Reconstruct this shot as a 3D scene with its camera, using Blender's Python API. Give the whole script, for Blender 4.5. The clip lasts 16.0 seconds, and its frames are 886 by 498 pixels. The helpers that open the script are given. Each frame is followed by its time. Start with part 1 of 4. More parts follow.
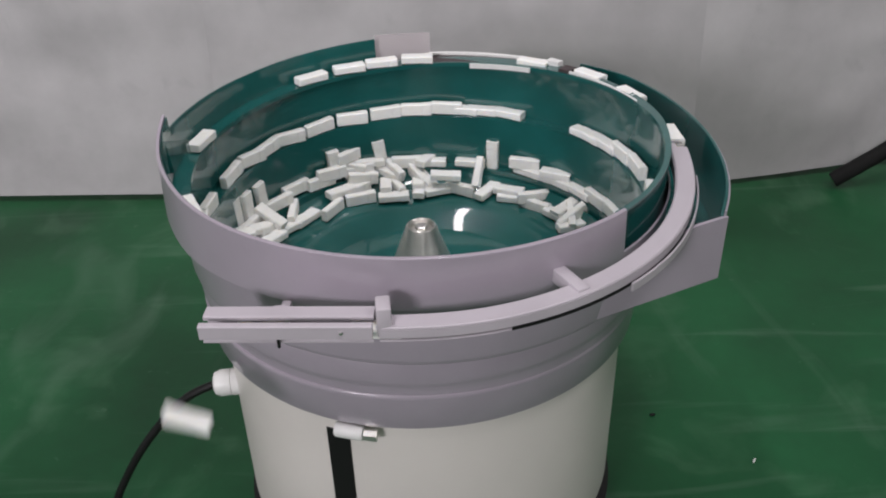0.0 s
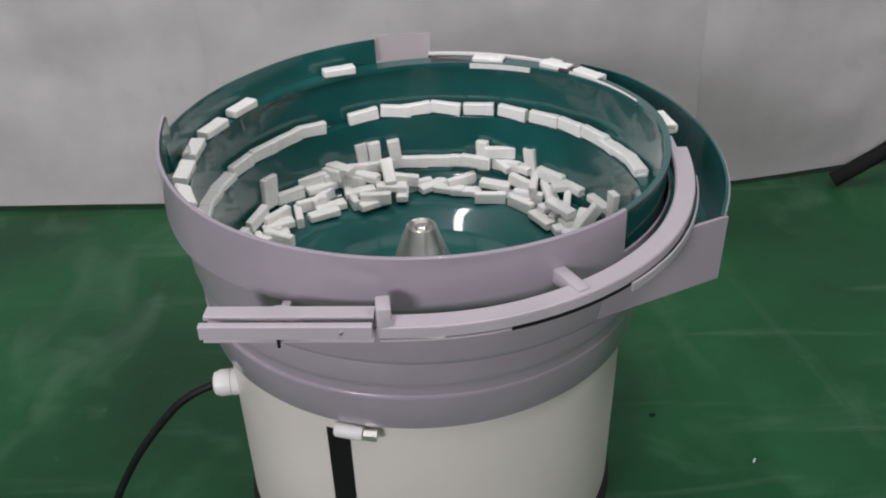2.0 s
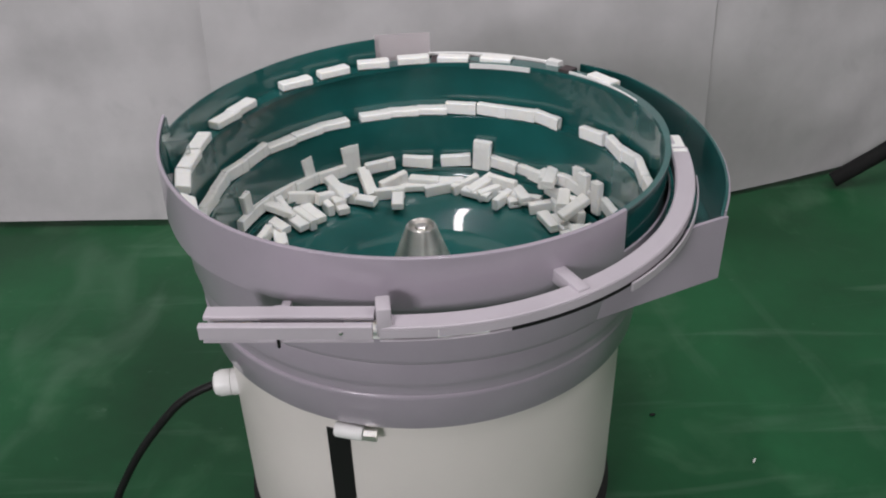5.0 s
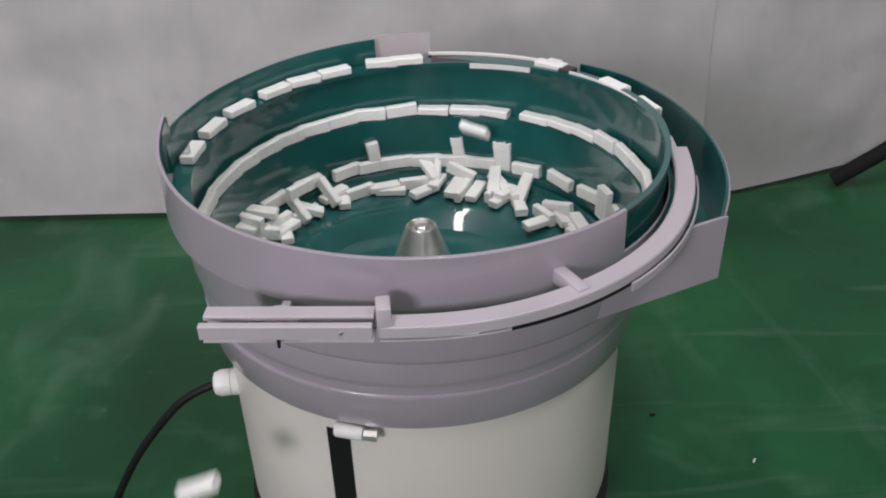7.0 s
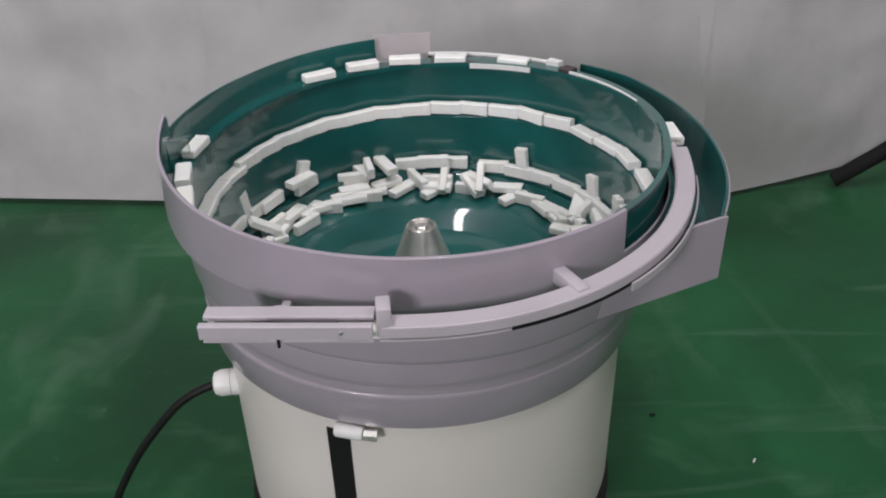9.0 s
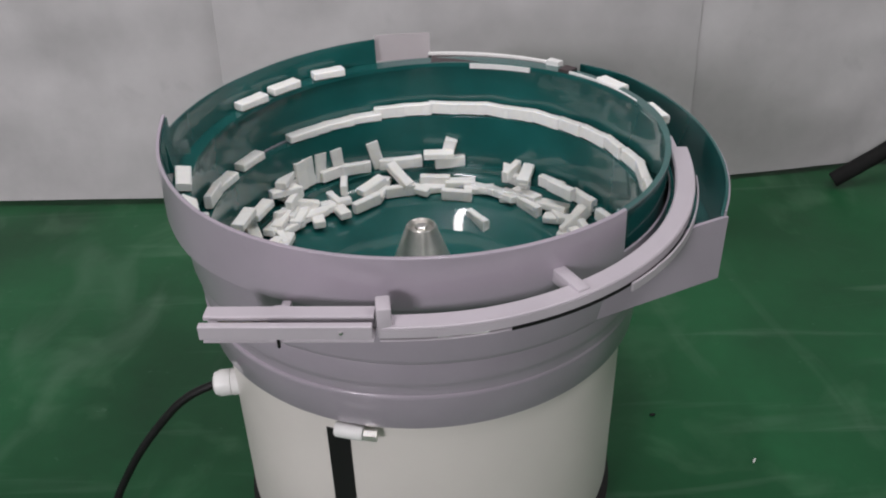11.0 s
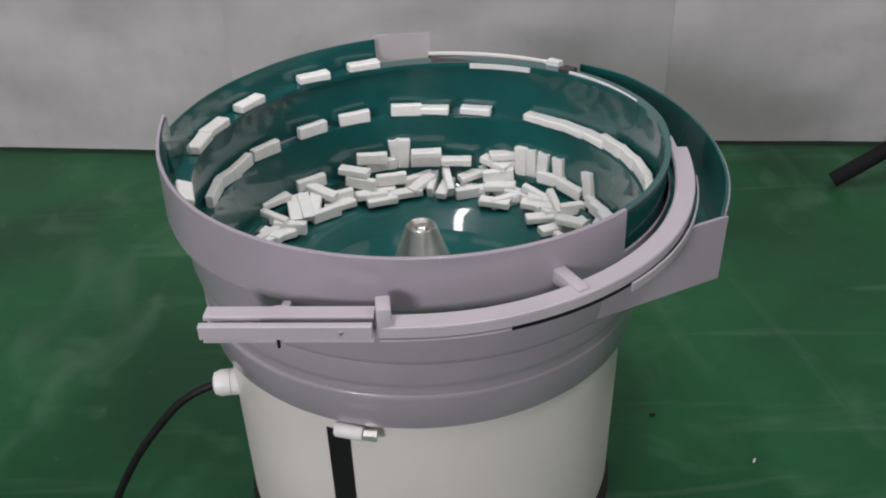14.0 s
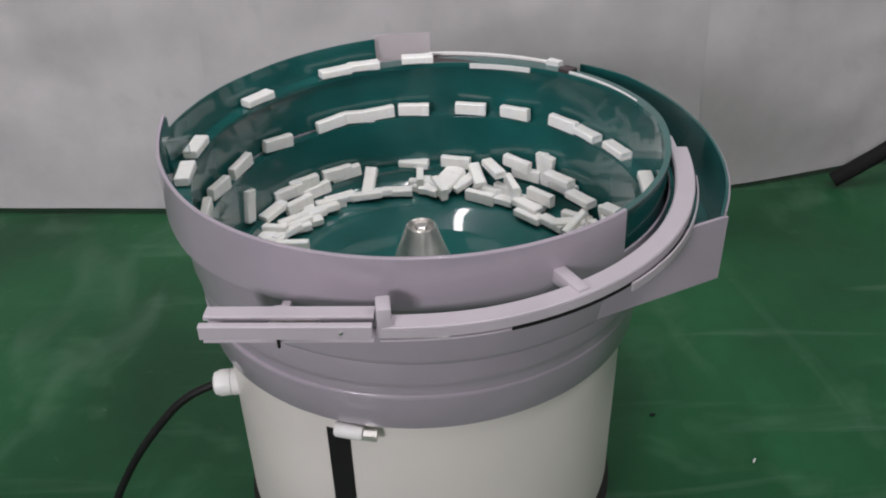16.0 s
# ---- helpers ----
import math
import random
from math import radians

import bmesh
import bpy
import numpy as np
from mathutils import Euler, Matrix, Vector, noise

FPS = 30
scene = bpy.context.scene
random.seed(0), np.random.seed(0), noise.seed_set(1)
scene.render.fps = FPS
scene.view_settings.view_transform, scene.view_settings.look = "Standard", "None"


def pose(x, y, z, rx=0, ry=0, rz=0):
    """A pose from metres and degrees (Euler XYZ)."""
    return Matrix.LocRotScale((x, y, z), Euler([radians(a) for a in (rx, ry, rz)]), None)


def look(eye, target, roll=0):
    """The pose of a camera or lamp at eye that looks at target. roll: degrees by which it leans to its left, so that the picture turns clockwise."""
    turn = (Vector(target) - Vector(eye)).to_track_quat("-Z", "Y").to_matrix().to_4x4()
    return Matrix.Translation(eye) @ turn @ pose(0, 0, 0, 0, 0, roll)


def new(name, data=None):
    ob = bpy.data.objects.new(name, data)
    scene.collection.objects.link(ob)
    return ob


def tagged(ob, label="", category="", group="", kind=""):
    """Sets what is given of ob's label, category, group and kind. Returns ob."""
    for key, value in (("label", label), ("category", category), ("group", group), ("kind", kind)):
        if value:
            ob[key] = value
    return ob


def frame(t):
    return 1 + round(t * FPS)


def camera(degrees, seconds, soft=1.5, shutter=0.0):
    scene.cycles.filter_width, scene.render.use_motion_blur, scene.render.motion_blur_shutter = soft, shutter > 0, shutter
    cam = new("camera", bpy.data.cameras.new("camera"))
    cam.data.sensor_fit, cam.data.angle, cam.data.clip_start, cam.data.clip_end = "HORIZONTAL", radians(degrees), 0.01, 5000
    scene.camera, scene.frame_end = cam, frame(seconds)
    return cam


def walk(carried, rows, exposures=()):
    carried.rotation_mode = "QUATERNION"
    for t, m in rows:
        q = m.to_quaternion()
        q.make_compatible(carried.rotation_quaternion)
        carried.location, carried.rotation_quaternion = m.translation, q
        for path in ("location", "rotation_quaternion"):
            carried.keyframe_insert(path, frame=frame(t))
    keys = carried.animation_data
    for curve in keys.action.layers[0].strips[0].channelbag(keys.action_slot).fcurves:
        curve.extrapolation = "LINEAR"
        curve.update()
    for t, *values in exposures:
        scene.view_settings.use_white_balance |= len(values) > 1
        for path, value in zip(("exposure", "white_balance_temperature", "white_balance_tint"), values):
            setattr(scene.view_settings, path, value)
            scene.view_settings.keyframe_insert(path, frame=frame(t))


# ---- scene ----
# ---- camera: still, on a stand before the machine ----
cam = camera(55.18, 16.0, soft=2.0, shutter=0.2)
RIM = 0.375                      # height of the bowl's rim over the floor
EYE = (0.0, -0.6089, 0.2654 + RIM)
YAW, PITCH = radians(1.6637), radians(31.9517)
AIM = (EYE[0] + math.sin(YAW) * math.cos(PITCH), EYE[1] + math.cos(YAW) * math.cos(PITCH), EYE[2] - math.sin(PITCH))
walk(cam, [(0.0, look(EYE, AIM, -1.5694)), (16.0, look(EYE, AIM, -1.5694))])
scene.view_settings.exposure = 0.0

# ---- light: a workshop with ceiling tubes, no sun ----
world = bpy.data.worlds.new("world")
world.use_nodes = True
world.node_tree.nodes["Background"].inputs[0].default_value = (0.75, 0.8, 0.9, 1)
world.node_tree.nodes["Background"].inputs[1].default_value = 0.02
scene.world = world


def tube_lamp(x, y, z, turn, watts, length=1.2, width=0.10):
    d = bpy.data.lights.new("tube_light", "AREA")
    d.shape, d.size, d.size_y, d.energy = "RECTANGLE", length, width, watts
    d.color = (0.975, 0.94, 0.965)
    ob = new("tube_light", d)
    ob.matrix_world = pose(x, y, z, 0, 0, turn)
    return ob


for row in ((-0.5, -0.1, 2.55, 90, 17), (0.2, -1.1, 2.55, 90, 12), (1.3, -0.4, 2.55, 90, 20)):
    tube_lamp(*row)
tube_lamp(-0.25, 1.15, 2.50, 90, 1.4, 0.24, 0.055)          # a small lamp beyond the sheet, mirrored in the bowl's floor
daylight = bpy.data.lights.new("window_light", "AREA")     # the sky's light in the window behind the camera
daylight.shape, daylight.size, daylight.size_y, daylight.energy, daylight.color = "RECTANGLE", 0.8, 0.6, 54, (0.995, 0.945, 1.0)
new("window_light", daylight).matrix_world = look((-1.55, -2.78, 1.35), (-0.3, 0.0, 0.5))


# ---- materials ----
def material(name, color, rough=0.5, metal=0.0, vary=0.12, scale=30.0, fine=400.0, bump=0.0, coat=0.0, spots=None, island=False, spec=0.5, trans=0.0):
    m = bpy.data.materials.new(name)
    m.use_nodes = True
    nt = m.node_tree
    n, l = nt.nodes, nt.links
    b = n["Principled BSDF"]
    tc = n.new("ShaderNodeTexCoord")
    n1 = n.new("ShaderNodeTexNoise"); n1.inputs["Scale"].default_value = scale; n1.inputs["Detail"].default_value = 6
    n2 = n.new("ShaderNodeTexNoise"); n2.inputs["Scale"].default_value = fine; n2.inputs["Detail"].default_value = 3
    for t in (n1, n2):
        l.new(tc.outputs["Object"], t.inputs["Vector"])
    mix = n.new("ShaderNodeMix"); mix.data_type = "RGBA"
    lo = [c * (1 - vary) for c in color]; hi = [min(1, c * (1 + vary)) for c in color]
    mix.inputs["A"].default_value = (*lo, 1); mix.inputs["B"].default_value = (*hi, 1)
    add = n.new("ShaderNodeMath"); add.operation = "MULTIPLY_ADD"; add.inputs[1].default_value = 0.25
    l.new(n2.outputs["Fac"], add.inputs[0])
    mul = n.new("ShaderNodeMapRange"); mul.inputs[1].default_value = 0.3; mul.inputs[2].default_value = 0.7
    mul.inputs[3].default_value = -0.1; mul.inputs[4].default_value = 0.85
    l.new(n1.outputs["Fac"], mul.inputs[0]); l.new(mul.outputs[0], add.inputs[2])
    l.new(add.outputs[0], mix.inputs["Factor"])
    out = mix.outputs["Result"]
    if island:
        oi = n.new("ShaderNodeObjectInfo")
        mr = n.new("ShaderNodeMapRange"); mr.inputs[3].default_value = 0.92; mr.inputs[4].default_value = 1.0
        l.new(oi.outputs["Random"], mr.inputs[0])
        mm = n.new("ShaderNodeMix"); mm.data_type = "RGBA"; mm.blend_type = "MULTIPLY"; mm.inputs["Factor"].default_value = 1
        l.new(out, mm.inputs["A"]); l.new(mr.outputs[0], mm.inputs["B"]); out = mm.outputs["Result"]
    if spots:
        col, sc, lo_, hi_, amount = spots
        n3 = n.new("ShaderNodeTexNoise"); n3.inputs["Scale"].default_value = sc; n3.inputs["Detail"].default_value = 8; n3.inputs["Distortion"].default_value = 0.6
        l.new(tc.outputs["Object"], n3.inputs["Vector"])
        r3 = n.new("ShaderNodeMapRange"); r3.inputs[1].default_value = lo_; r3.inputs[2].default_value = hi_; r3.inputs[4].default_value = amount
        l.new(n3.outputs["Fac"], r3.inputs[0])
        m3 = n.new("ShaderNodeMix"); m3.data_type = "RGBA"; m3.inputs["B"].default_value = (*col, 1)
        l.new(r3.outputs[0], m3.inputs["Factor"]); l.new(out, m3.inputs["A"]); out = m3.outputs["Result"]
    l.new(out, b.inputs["Base Color"])
    rr = n.new("ShaderNodeMapRange"); rr.inputs[3].default_value = max(0.02, rough * 0.8); rr.inputs[4].default_value = min(1, rough * 1.25)
    l.new(n1.outputs["Fac"], rr.inputs[0]); l.new(rr.outputs[0], b.inputs["Roughness"])
    b.inputs["Metallic"].default_value = metal
    b.inputs["Coat Weight"].default_value = coat
    b.inputs["Coat Roughness"].default_value = 0.04
    b.inputs["Specular IOR Level"].default_value = spec
    b.inputs["Transmission Weight"].default_value = trans
    if bump:
        bp = n.new("ShaderNodeBump"); bp.inputs["Strength"].default_value = bump; bp.inputs["Distance"].default_value = 0.002
        l.new(add.outputs[0], bp.inputs["Height"]); l.new(bp.outputs[0], b.inputs["Normal"])
    return m


M_FLOOR = material("green_epoxy", (0.010, 0.074, 0.027), 0.40, spec=0.3, vary=0.36, scale=4.5, fine=60, bump=0.06, spots=((0.09, 0.19, 0.11), 11.0, 0.55, 0.74, 0.34))
nt = M_FLOOR.node_tree
base = next(l for l in nt.links if l.to_socket.name == "Base Color")
src = base.from_socket
tc = next(n for n in nt.nodes if n.type == "TEX_COORD")
for size, turn, lo_, hi_, amount in (((2.2, 26.0, 1.0), 0.25, 0.60, 0.74, 0.22), ((9.0, 3.0, 1.0), 0.7, 0.60, 0.74, 0.22), ((45.0, 45.0, 1.0), 0.0, 0.70, 0.76, 0.18)):
    mp = nt.nodes.new("ShaderNodeMapping"); mp.inputs["Scale"].default_value = size; mp.inputs["Rotation"].default_value = (0, 0, turn)
    ns = nt.nodes.new("ShaderNodeTexNoise"); ns.inputs["Scale"].default_value = 1.0; ns.inputs["Detail"].default_value = 7; ns.inputs["Distortion"].default_value = 0.8
    mr = nt.nodes.new("ShaderNodeMapRange"); mr.inputs[1].default_value = lo_; mr.inputs[2].default_value = hi_; mr.inputs[4].default_value = amount
    mx = nt.nodes.new("ShaderNodeMix"); mx.data_type = "RGBA"; mx.inputs["B"].default_value = (0.16, 0.24, 0.18, 1)
    nt.links.new(tc.outputs["Object"], mp.inputs["Vector"]); nt.links.new(mp.outputs["Vector"], ns.inputs["Vector"])
    nt.links.new(ns.outputs["Fac"], mr.inputs[0]); nt.links.new(mr.outputs[0], mx.inputs["Factor"]); nt.links.new(src, mx.inputs["A"])
    src = mx.outputs["Result"]
nt.links.new(src, nt.nodes["Principled BSDF"].inputs["Base Color"])
M_SHEET = material("dusty_plastic_sheet", (0.455, 0.44, 0.448), 0.6, vary=0.16, scale=6, fine=60, bump=0.25, spots=((0.30, 0.29, 0.30), 16.0, 0.62, 0.80, 0.45))
M_SHELL = material("lilac_grey_paint", (0.37, 0.325, 0.38), 0.32, vary=0.06, scale=14, fine=500, bump=0.03, coat=0.5)
M_RAIL = material("pale_grey_paint", (0.47, 0.43, 0.47), 0.36, vary=0.05, scale=30, fine=500, bump=0.02)
M_GREEN = material("green_coating", (0.009, 0.093, 0.087), 0.24, vary=0.18, scale=16, fine=300, bump=0.02, coat=0.8)
M_DRUM = material("cream_white_paint", (0.72, 0.675, 0.645), 0.35, vary=0.04, scale=9, fine=300, bump=0.02)
M_BLACK = material("black_rubber", (0.007, 0.0065, 0.007), 0.5, vary=0.2, scale=60, spec=0.3)
M_SLOT = material("dark_brown_metal", (0.050, 0.034, 0.036), 0.4, vary=0.25, scale=90, bump=0.02)
M_HOSE = material("dull_black_hose", (0.010, 0.010, 0.010), 0.85, vary=0.2, scale=40, spec=0.2)
M_CONE = material("turned_steel", (0.86, 0.83, 0.79), 0.36, metal=1.0, vary=0.08, scale=80)
nt = M_CONE.node_tree
tg = nt.nodes.new("ShaderNodeTangent"); tg.direction_type, tg.axis = "RADIAL", "Z"
nt.links.new(tg.outputs[0], nt.nodes["Principled BSDF"].inputs["Tangent"])
nt.nodes["Principled BSDF"].inputs["Anisotropic"].default_value = 0.85
nt.nodes["Principled BSDF"].inputs["Anisotropic Rotation"].default_value = 0.25
M_STEEL = material("brushed_steel", (0.74, 0.72, 0.70), 0.32, metal=1.0, vary=0.1, scale=80)
M_PART = material("white_nylon", (0.93, 0.92, 0.89), 0.45, vary=0.03, scale=200, fine=900, island=True)
b = M_PART.node_tree.nodes["Principled BSDF"]
b.inputs["Subsurface Weight"].default_value = 0.35
b.inputs["Subsurface Radius"].default_value = (1.0, 0.9, 0.75)
b.inputs["Subsurface Scale"].default_value = 0.004
M_WHITE = material("white_plastic", (0.80, 0.79, 0.78), 0.4, vary=0.04, scale=80)
M_CLEAR = material("frosted_acrylic", (0.80, 0.74, 0.76), 0.35, vary=0.03, scale=40, trans=0.55)
M_TAB = material("clear_acrylic", (0.75, 0.80, 0.79), 0.12, vary=0.03, scale=40, trans=0.92)
M_WALL = material("painted_wall", (0.62, 0.61, 0.60), 0.8, vary=0.06, scale=2, fine=40, bump=0.05)


# ---- mesh helpers ----
def link(name, bm, mat, parent=None, label="", smooth=40):
    me = bpy.data.meshes.new(name)
    bmesh.ops.recalc_face_normals(bm, faces=bm.faces)
    if smooth:
        for f in bm.faces:
            f.smooth = True
        for e in bm.edges:
            e.smooth = len(e.link_faces) == 2 and e.calc_face_angle(0) < radians(smooth)
    bm.to_mesh(me)
    bm.free()
    me.materials.append(mat)
    ob = new(name, me)
    if parent:
        ob.parent = parent
    if label:
        ob["label"] = label
    return ob


def part(name, bm, material_, parent, label="", smooth=40):
    return link(name, bm, material_, parent, label, smooth)


def box(bm, sx, sy, sz, m=None, bevel=0.0, seg=2):
    r = bmesh.ops.create_cube(bm, size=1, matrix=Matrix.Diagonal((sx, sy, sz, 1)))
    vs = r["verts"]
    if bevel:
        es = list({e for v in vs for e in v.link_edges})
        b = bmesh.ops.bevel(bm, geom=es, offset=bevel, segments=seg, affect="EDGES", profile=0.5)
        vs = list({v for f in b["faces"] for v in f.verts} | {v for v in vs if v.is_valid})
    if m is not None:
        bmesh.ops.transform(bm, matrix=m, verts=vs)


def lathe(profile, n=96, a0=0.0, a1=360.0):
    """A turned body: profile of (radius, height) points, closed when its ends meet."""
    bm = bmesh.new()
    full = abs(a1 - a0) >= 360
    k = n if full else n + 1
    rings = []
    for i in range(k):
        a = radians(a0 + (a1 - a0) * i / n)
        rings.append([bm.verts.new((r * math.cos(a), r * math.sin(a), z)) for r, z in profile])
    for i in range(n):
        p, q = rings[i], rings[(i + 1) % k]
        for j in range(len(profile) - 1):
            bm.faces.new((p[j], q[j], q[j + 1], p[j + 1]))
    bmesh.ops.remove_doubles(bm, verts=bm.verts, dist=1e-6)
    return bm


def sweep(sections):
    """A solid through closed sections of equal point counts, capped at both ends."""
    bm = bmesh.new()
    rings = [[bm.verts.new(p) for p in s] for s in sections]
    n = len(rings[0])
    for p, q in zip(rings, rings[1:]):
        for j in range(n):
            bm.faces.new((p[j], p[(j + 1) % n], q[(j + 1) % n], q[j]))
    bm.faces.new(rings[0][::-1])
    bm.faces.new(rings[-1])
    return bm


def tube(points, radius, n=10):
    pts = [Vector(p) for p in points]
    secs = []
    for i, p in enumerate(pts):
        d = (pts[min(i + 1, len(pts) - 1)] - pts[max(i - 1, 0)]).normalized()
        s = d.cross(Vector((0, 0, 1)) if abs(d.z) < 0.95 else Vector((1, 0, 0))).normalized()
        u = s.cross(d)
        secs.append([p + radius * (math.cos(6.28318 * k / n) * s + math.sin(6.28318 * k / n) * u) for k in range(n)])
    return sweep(secs)


def curve_points(knots, n=40):
    """A smooth line through a few knots."""
    k = [Vector(knots[0])] + [Vector(p) for p in knots] + [Vector(knots[-1])]
    out = []
    for i in range(1, len(k) - 2):
        p0, p1, p2, p3 = k[i - 1:i + 3]
        for j in range(n):
            t = j / n
            out.append(0.5 * ((2 * p1) + (p2 - p0) * t + (2 * p0 - 5 * p1 + 4 * p2 - p3) * t * t + (3 * p1 - p0 - 3 * p2 + p3) * t ** 3))
    return out + [k[-2]]


def polar(r, deg, z=0.0):
    return Vector((r * math.cos(radians(deg)), r * math.sin(radians(deg)), z))


# ---- the spiral: u degrees of clockwise travel, 0 at west on the top track ----
TRACK_U = (-2000, -960, -850, -720, -540, -450, -360, -180, -90, 0, 180, 230)
TRACK_R = (0.140, 0.140, 0.150, 0.162, 0.173, 0.163, 0.172, 0.1805, 0.1705, 0.1773, 0.1878, 0.1900)
TRACK_Z = (-0.1375, -0.1375, -0.135, -0.127, -0.1145, -0.094, -0.0762, -0.060, -0.0445, -0.0295, -0.0046, -0.004)
TRACK_W = (0.012, 0.012, 0.0105, 0.0105, 0.0060, 0.0115, 0.0100, 0.0125, 0.0125, 0.0135, 0.0165, 0.0165)


def track(u):
    """Inner radius, width, height and angle of the track at u."""
    return (float(np.interp(u, TRACK_U, TRACK_R)), float(np.interp(u, TRACK_U, TRACK_W)), float(np.interp(u, TRACK_U, TRACK_Z)), 180.0 - u)


def rim_radius(deg):
    """The outer shell's radius about the bowl's axis, at the rim."""
    a = radians(deg)
    r = 0.2 - 0.0107 * ((deg % 360) - 180) / 180
    r += 0.004 * math.exp(-(((deg % 360) - 183) / 14.0) ** 2)
    return math.hypot(0.0068 + r * math.cos(a), 0.0016 + r * math.sin(a))


# ---- the room ----
def slab(name, x0, x1, y0, y1, z0, z1, mat, kind="structure", label="", category=""):
    bm = bmesh.new()
    box(bm, x1 - x0, y1 - y0, z1 - z0)
    ob = link(name, bm, mat, smooth=0)
    ob.location = ((x0 + x1) / 2, (y0 + y1) / 2, (z0 + z1) / 2)
    return tagged(ob, label, category, kind=kind)


slab("floor", -2.6, 2.6, -2.8, 3.4, -0.1, 0.0, M_FLOOR, label="green epoxy-painted workshop floor, scuffed and slightly glossy", category="floor")
slab("ceiling", -2.6, 2.6, -2.8, 3.4, 2.7, 2.8, M_WALL, label="plain pale workshop ceiling", category="ceiling")
slab("wall_north", -2.6, 2.6, 3.4, 3.5, 0, 2.7, M_WALL, label="plain pale workshop wall", category="wall")
south = slab("wall_south", -2.6, 2.6, -2.9, -2.8, 0, 1.05, M_WALL, label="plain pale workshop wall with a window", category="wall")
for x0, x1, z0, z1 in ((-2.6, -1.95, 1.05, 1.65), (-1.15, 2.6, 1.05, 1.65), (-2.6, 2.6, 1.65, 2.7)):
    slab("wall_south", x0, x1, -2.9, -2.8, z0, z1, M_WALL, label="plain pale workshop wall beside a window", category="wall")
window = new("window_1")
window.location = (-1.55, -2.85, 1.35)
tagged(window, "plain white-framed workshop window letting daylight in", "window", kind="structure")
for sx, sz, x, z in ((0.8, 0.04, 0, 0.28), (0.8, 0.04, 0, -0.28), (0.04, 0.52, -0.38, 0), (0.04, 0.52, 0.38, 0)):
    bm = bmesh.new()
    box(bm, sx, 0.05, sz, pose(x, 0, z), bevel=0.003)
    part("window_frame", bm, M_WHITE, window)
slab("wall_west", -2.7, -2.6, -2.8, 3.4, 0, 2.7, M_WALL, label="plain pale workshop wall", category="wall")
slab("wall_east", 2.6, 2.7, -2.8, 3.4, 0, 2.7, M_WALL, label="plain pale workshop wall", category="wall")


def hanging_sheet(x0, x1, seed, label, fold=0, joints=()):
    """A hanging plastic sheet, 1 mm thick, with soft folds; its origin lies on the bottom edge."""
    bm = bmesh.new()
    nx, nz, top = 140, 70, 0.78
    grid = []
    for side in (0, 1):
        g = []
        for i in range(nx + 1):
            col = []
            for k in range(nz + 1):
                x = x0 + (x1 - x0) * i / nx
                z = top * (k / nz) ** 1.6
                X = x + seed
                f = 0.012 * noise.noise((X * 2.3, z * 1.4, 0.3)) + 0.006 * noise.noise((X * 6 + z * 3, z * 7 - X * 2, 1.7)) + 0.003 * noise.noise((X * 15, z * 17, 4.0)) + 0.0016 * abs(noise.noise((X * 21 + z * 30, z * 26 - X * 13, 8.0)))
                f *= min(1.0, 0.25 + z * 3)
                for j in joints:                     # flat where two sheets meet
                    f *= min(1.0, abs(x - j) / 0.14) ** 1.5
                if fold:
                    f += 0.5 * max(0.0, fold * (x - joints[0]))
                lift = 0.004 * noise.noise((X * 3.0, 0.0, 0.0)) if k == 0 else 0.0
                col.append(bm.verts.new((x, f + 0.0008 * side, z + lift)))
            g.append(col)
        grid.append(g)
    for s, g in enumerate(grid):
        for i in range(nx):
            for k in range(nz):
                q = (g[i][k], g[i + 1][k], g[i + 1][k + 1], g[i][k + 1])
                bm.faces.new(q if s == 0 else q[::-1])
    a, b = grid
    for i in range(nx):
        bm.faces.new((a[i][0], b[i][0], b[i + 1][0], a[i + 1][0]))
        bm.faces.new((a[i][nz], a[i + 1][nz], b[i + 1][nz], b[i][nz]))
    for k in range(nz):
        bm.faces.new((a[0][k], a[0][k + 1], b[0][k + 1], b[0][k]))
        bm.faces.new((a[nx][k], b[nx][k], b[nx][k + 1], a[nx][k + 1]))
    ob = link("hanging_sheet", bm, M_SHEET, smooth=60)
    return tagged(ob, label, "plastic sheet", "hanging sheets behind the machine")


SHEET_LABEL = "grey-white plastic sheet hanging and swaying behind the machine"
sheet_a = hanging_sheet(-1.6, 0.25, -0.5, SHEET_LABEL, 1, (0.2005,))
sheet_m = hanging_sheet(-0.3615, 0.3615, 0.06, SHEET_LABEL, 0, (-0.3615, 0.3615))
sheet_b = hanging_sheet(-0.23, 1.7, 0.6, SHEET_LABEL, -1, (-0.1805,))

# ---- the bowl feeder ----
feeder = new("bowl_feeder")
feeder.location = (0, 0, RIM)
tagged(feeder, "vibratory bowl feeder with lilac-grey bowl, green lining and cream drum", "bowl feeder")

# drum base
part("drum", lathe([(0.0, -0.352), (0.150, -0.352), (0.160, -0.350), (0.1675, -0.342), (0.1698, -0.332), (0.1698, -0.1495), (0.1650, -0.1495), (0.1640, -0.1750), (0.0, -0.1750)], 128), M_DRUM, feeder, "cream-white painted steel drum")
part("base_plate", lathe([(0.0, -0.366), (0.170, -0.366), (0.174, -0.363), (0.174, -0.356), (0.170, -0.353), (0.0, -0.353)], 96), M_BLACK, feeder, "black rubber base plate")
for a in (45, 135, 225, 315):
    bm = lathe([(0, -0.375), (0.018, -0.375), (0.02, -0.372), (0.016, -0.366), (0, -0.366)], 24)
    bmesh.ops.translate(bm, verts=bm.verts, vec=polar(0.145, a))
    part("foot", bm, M_BLACK, feeder)
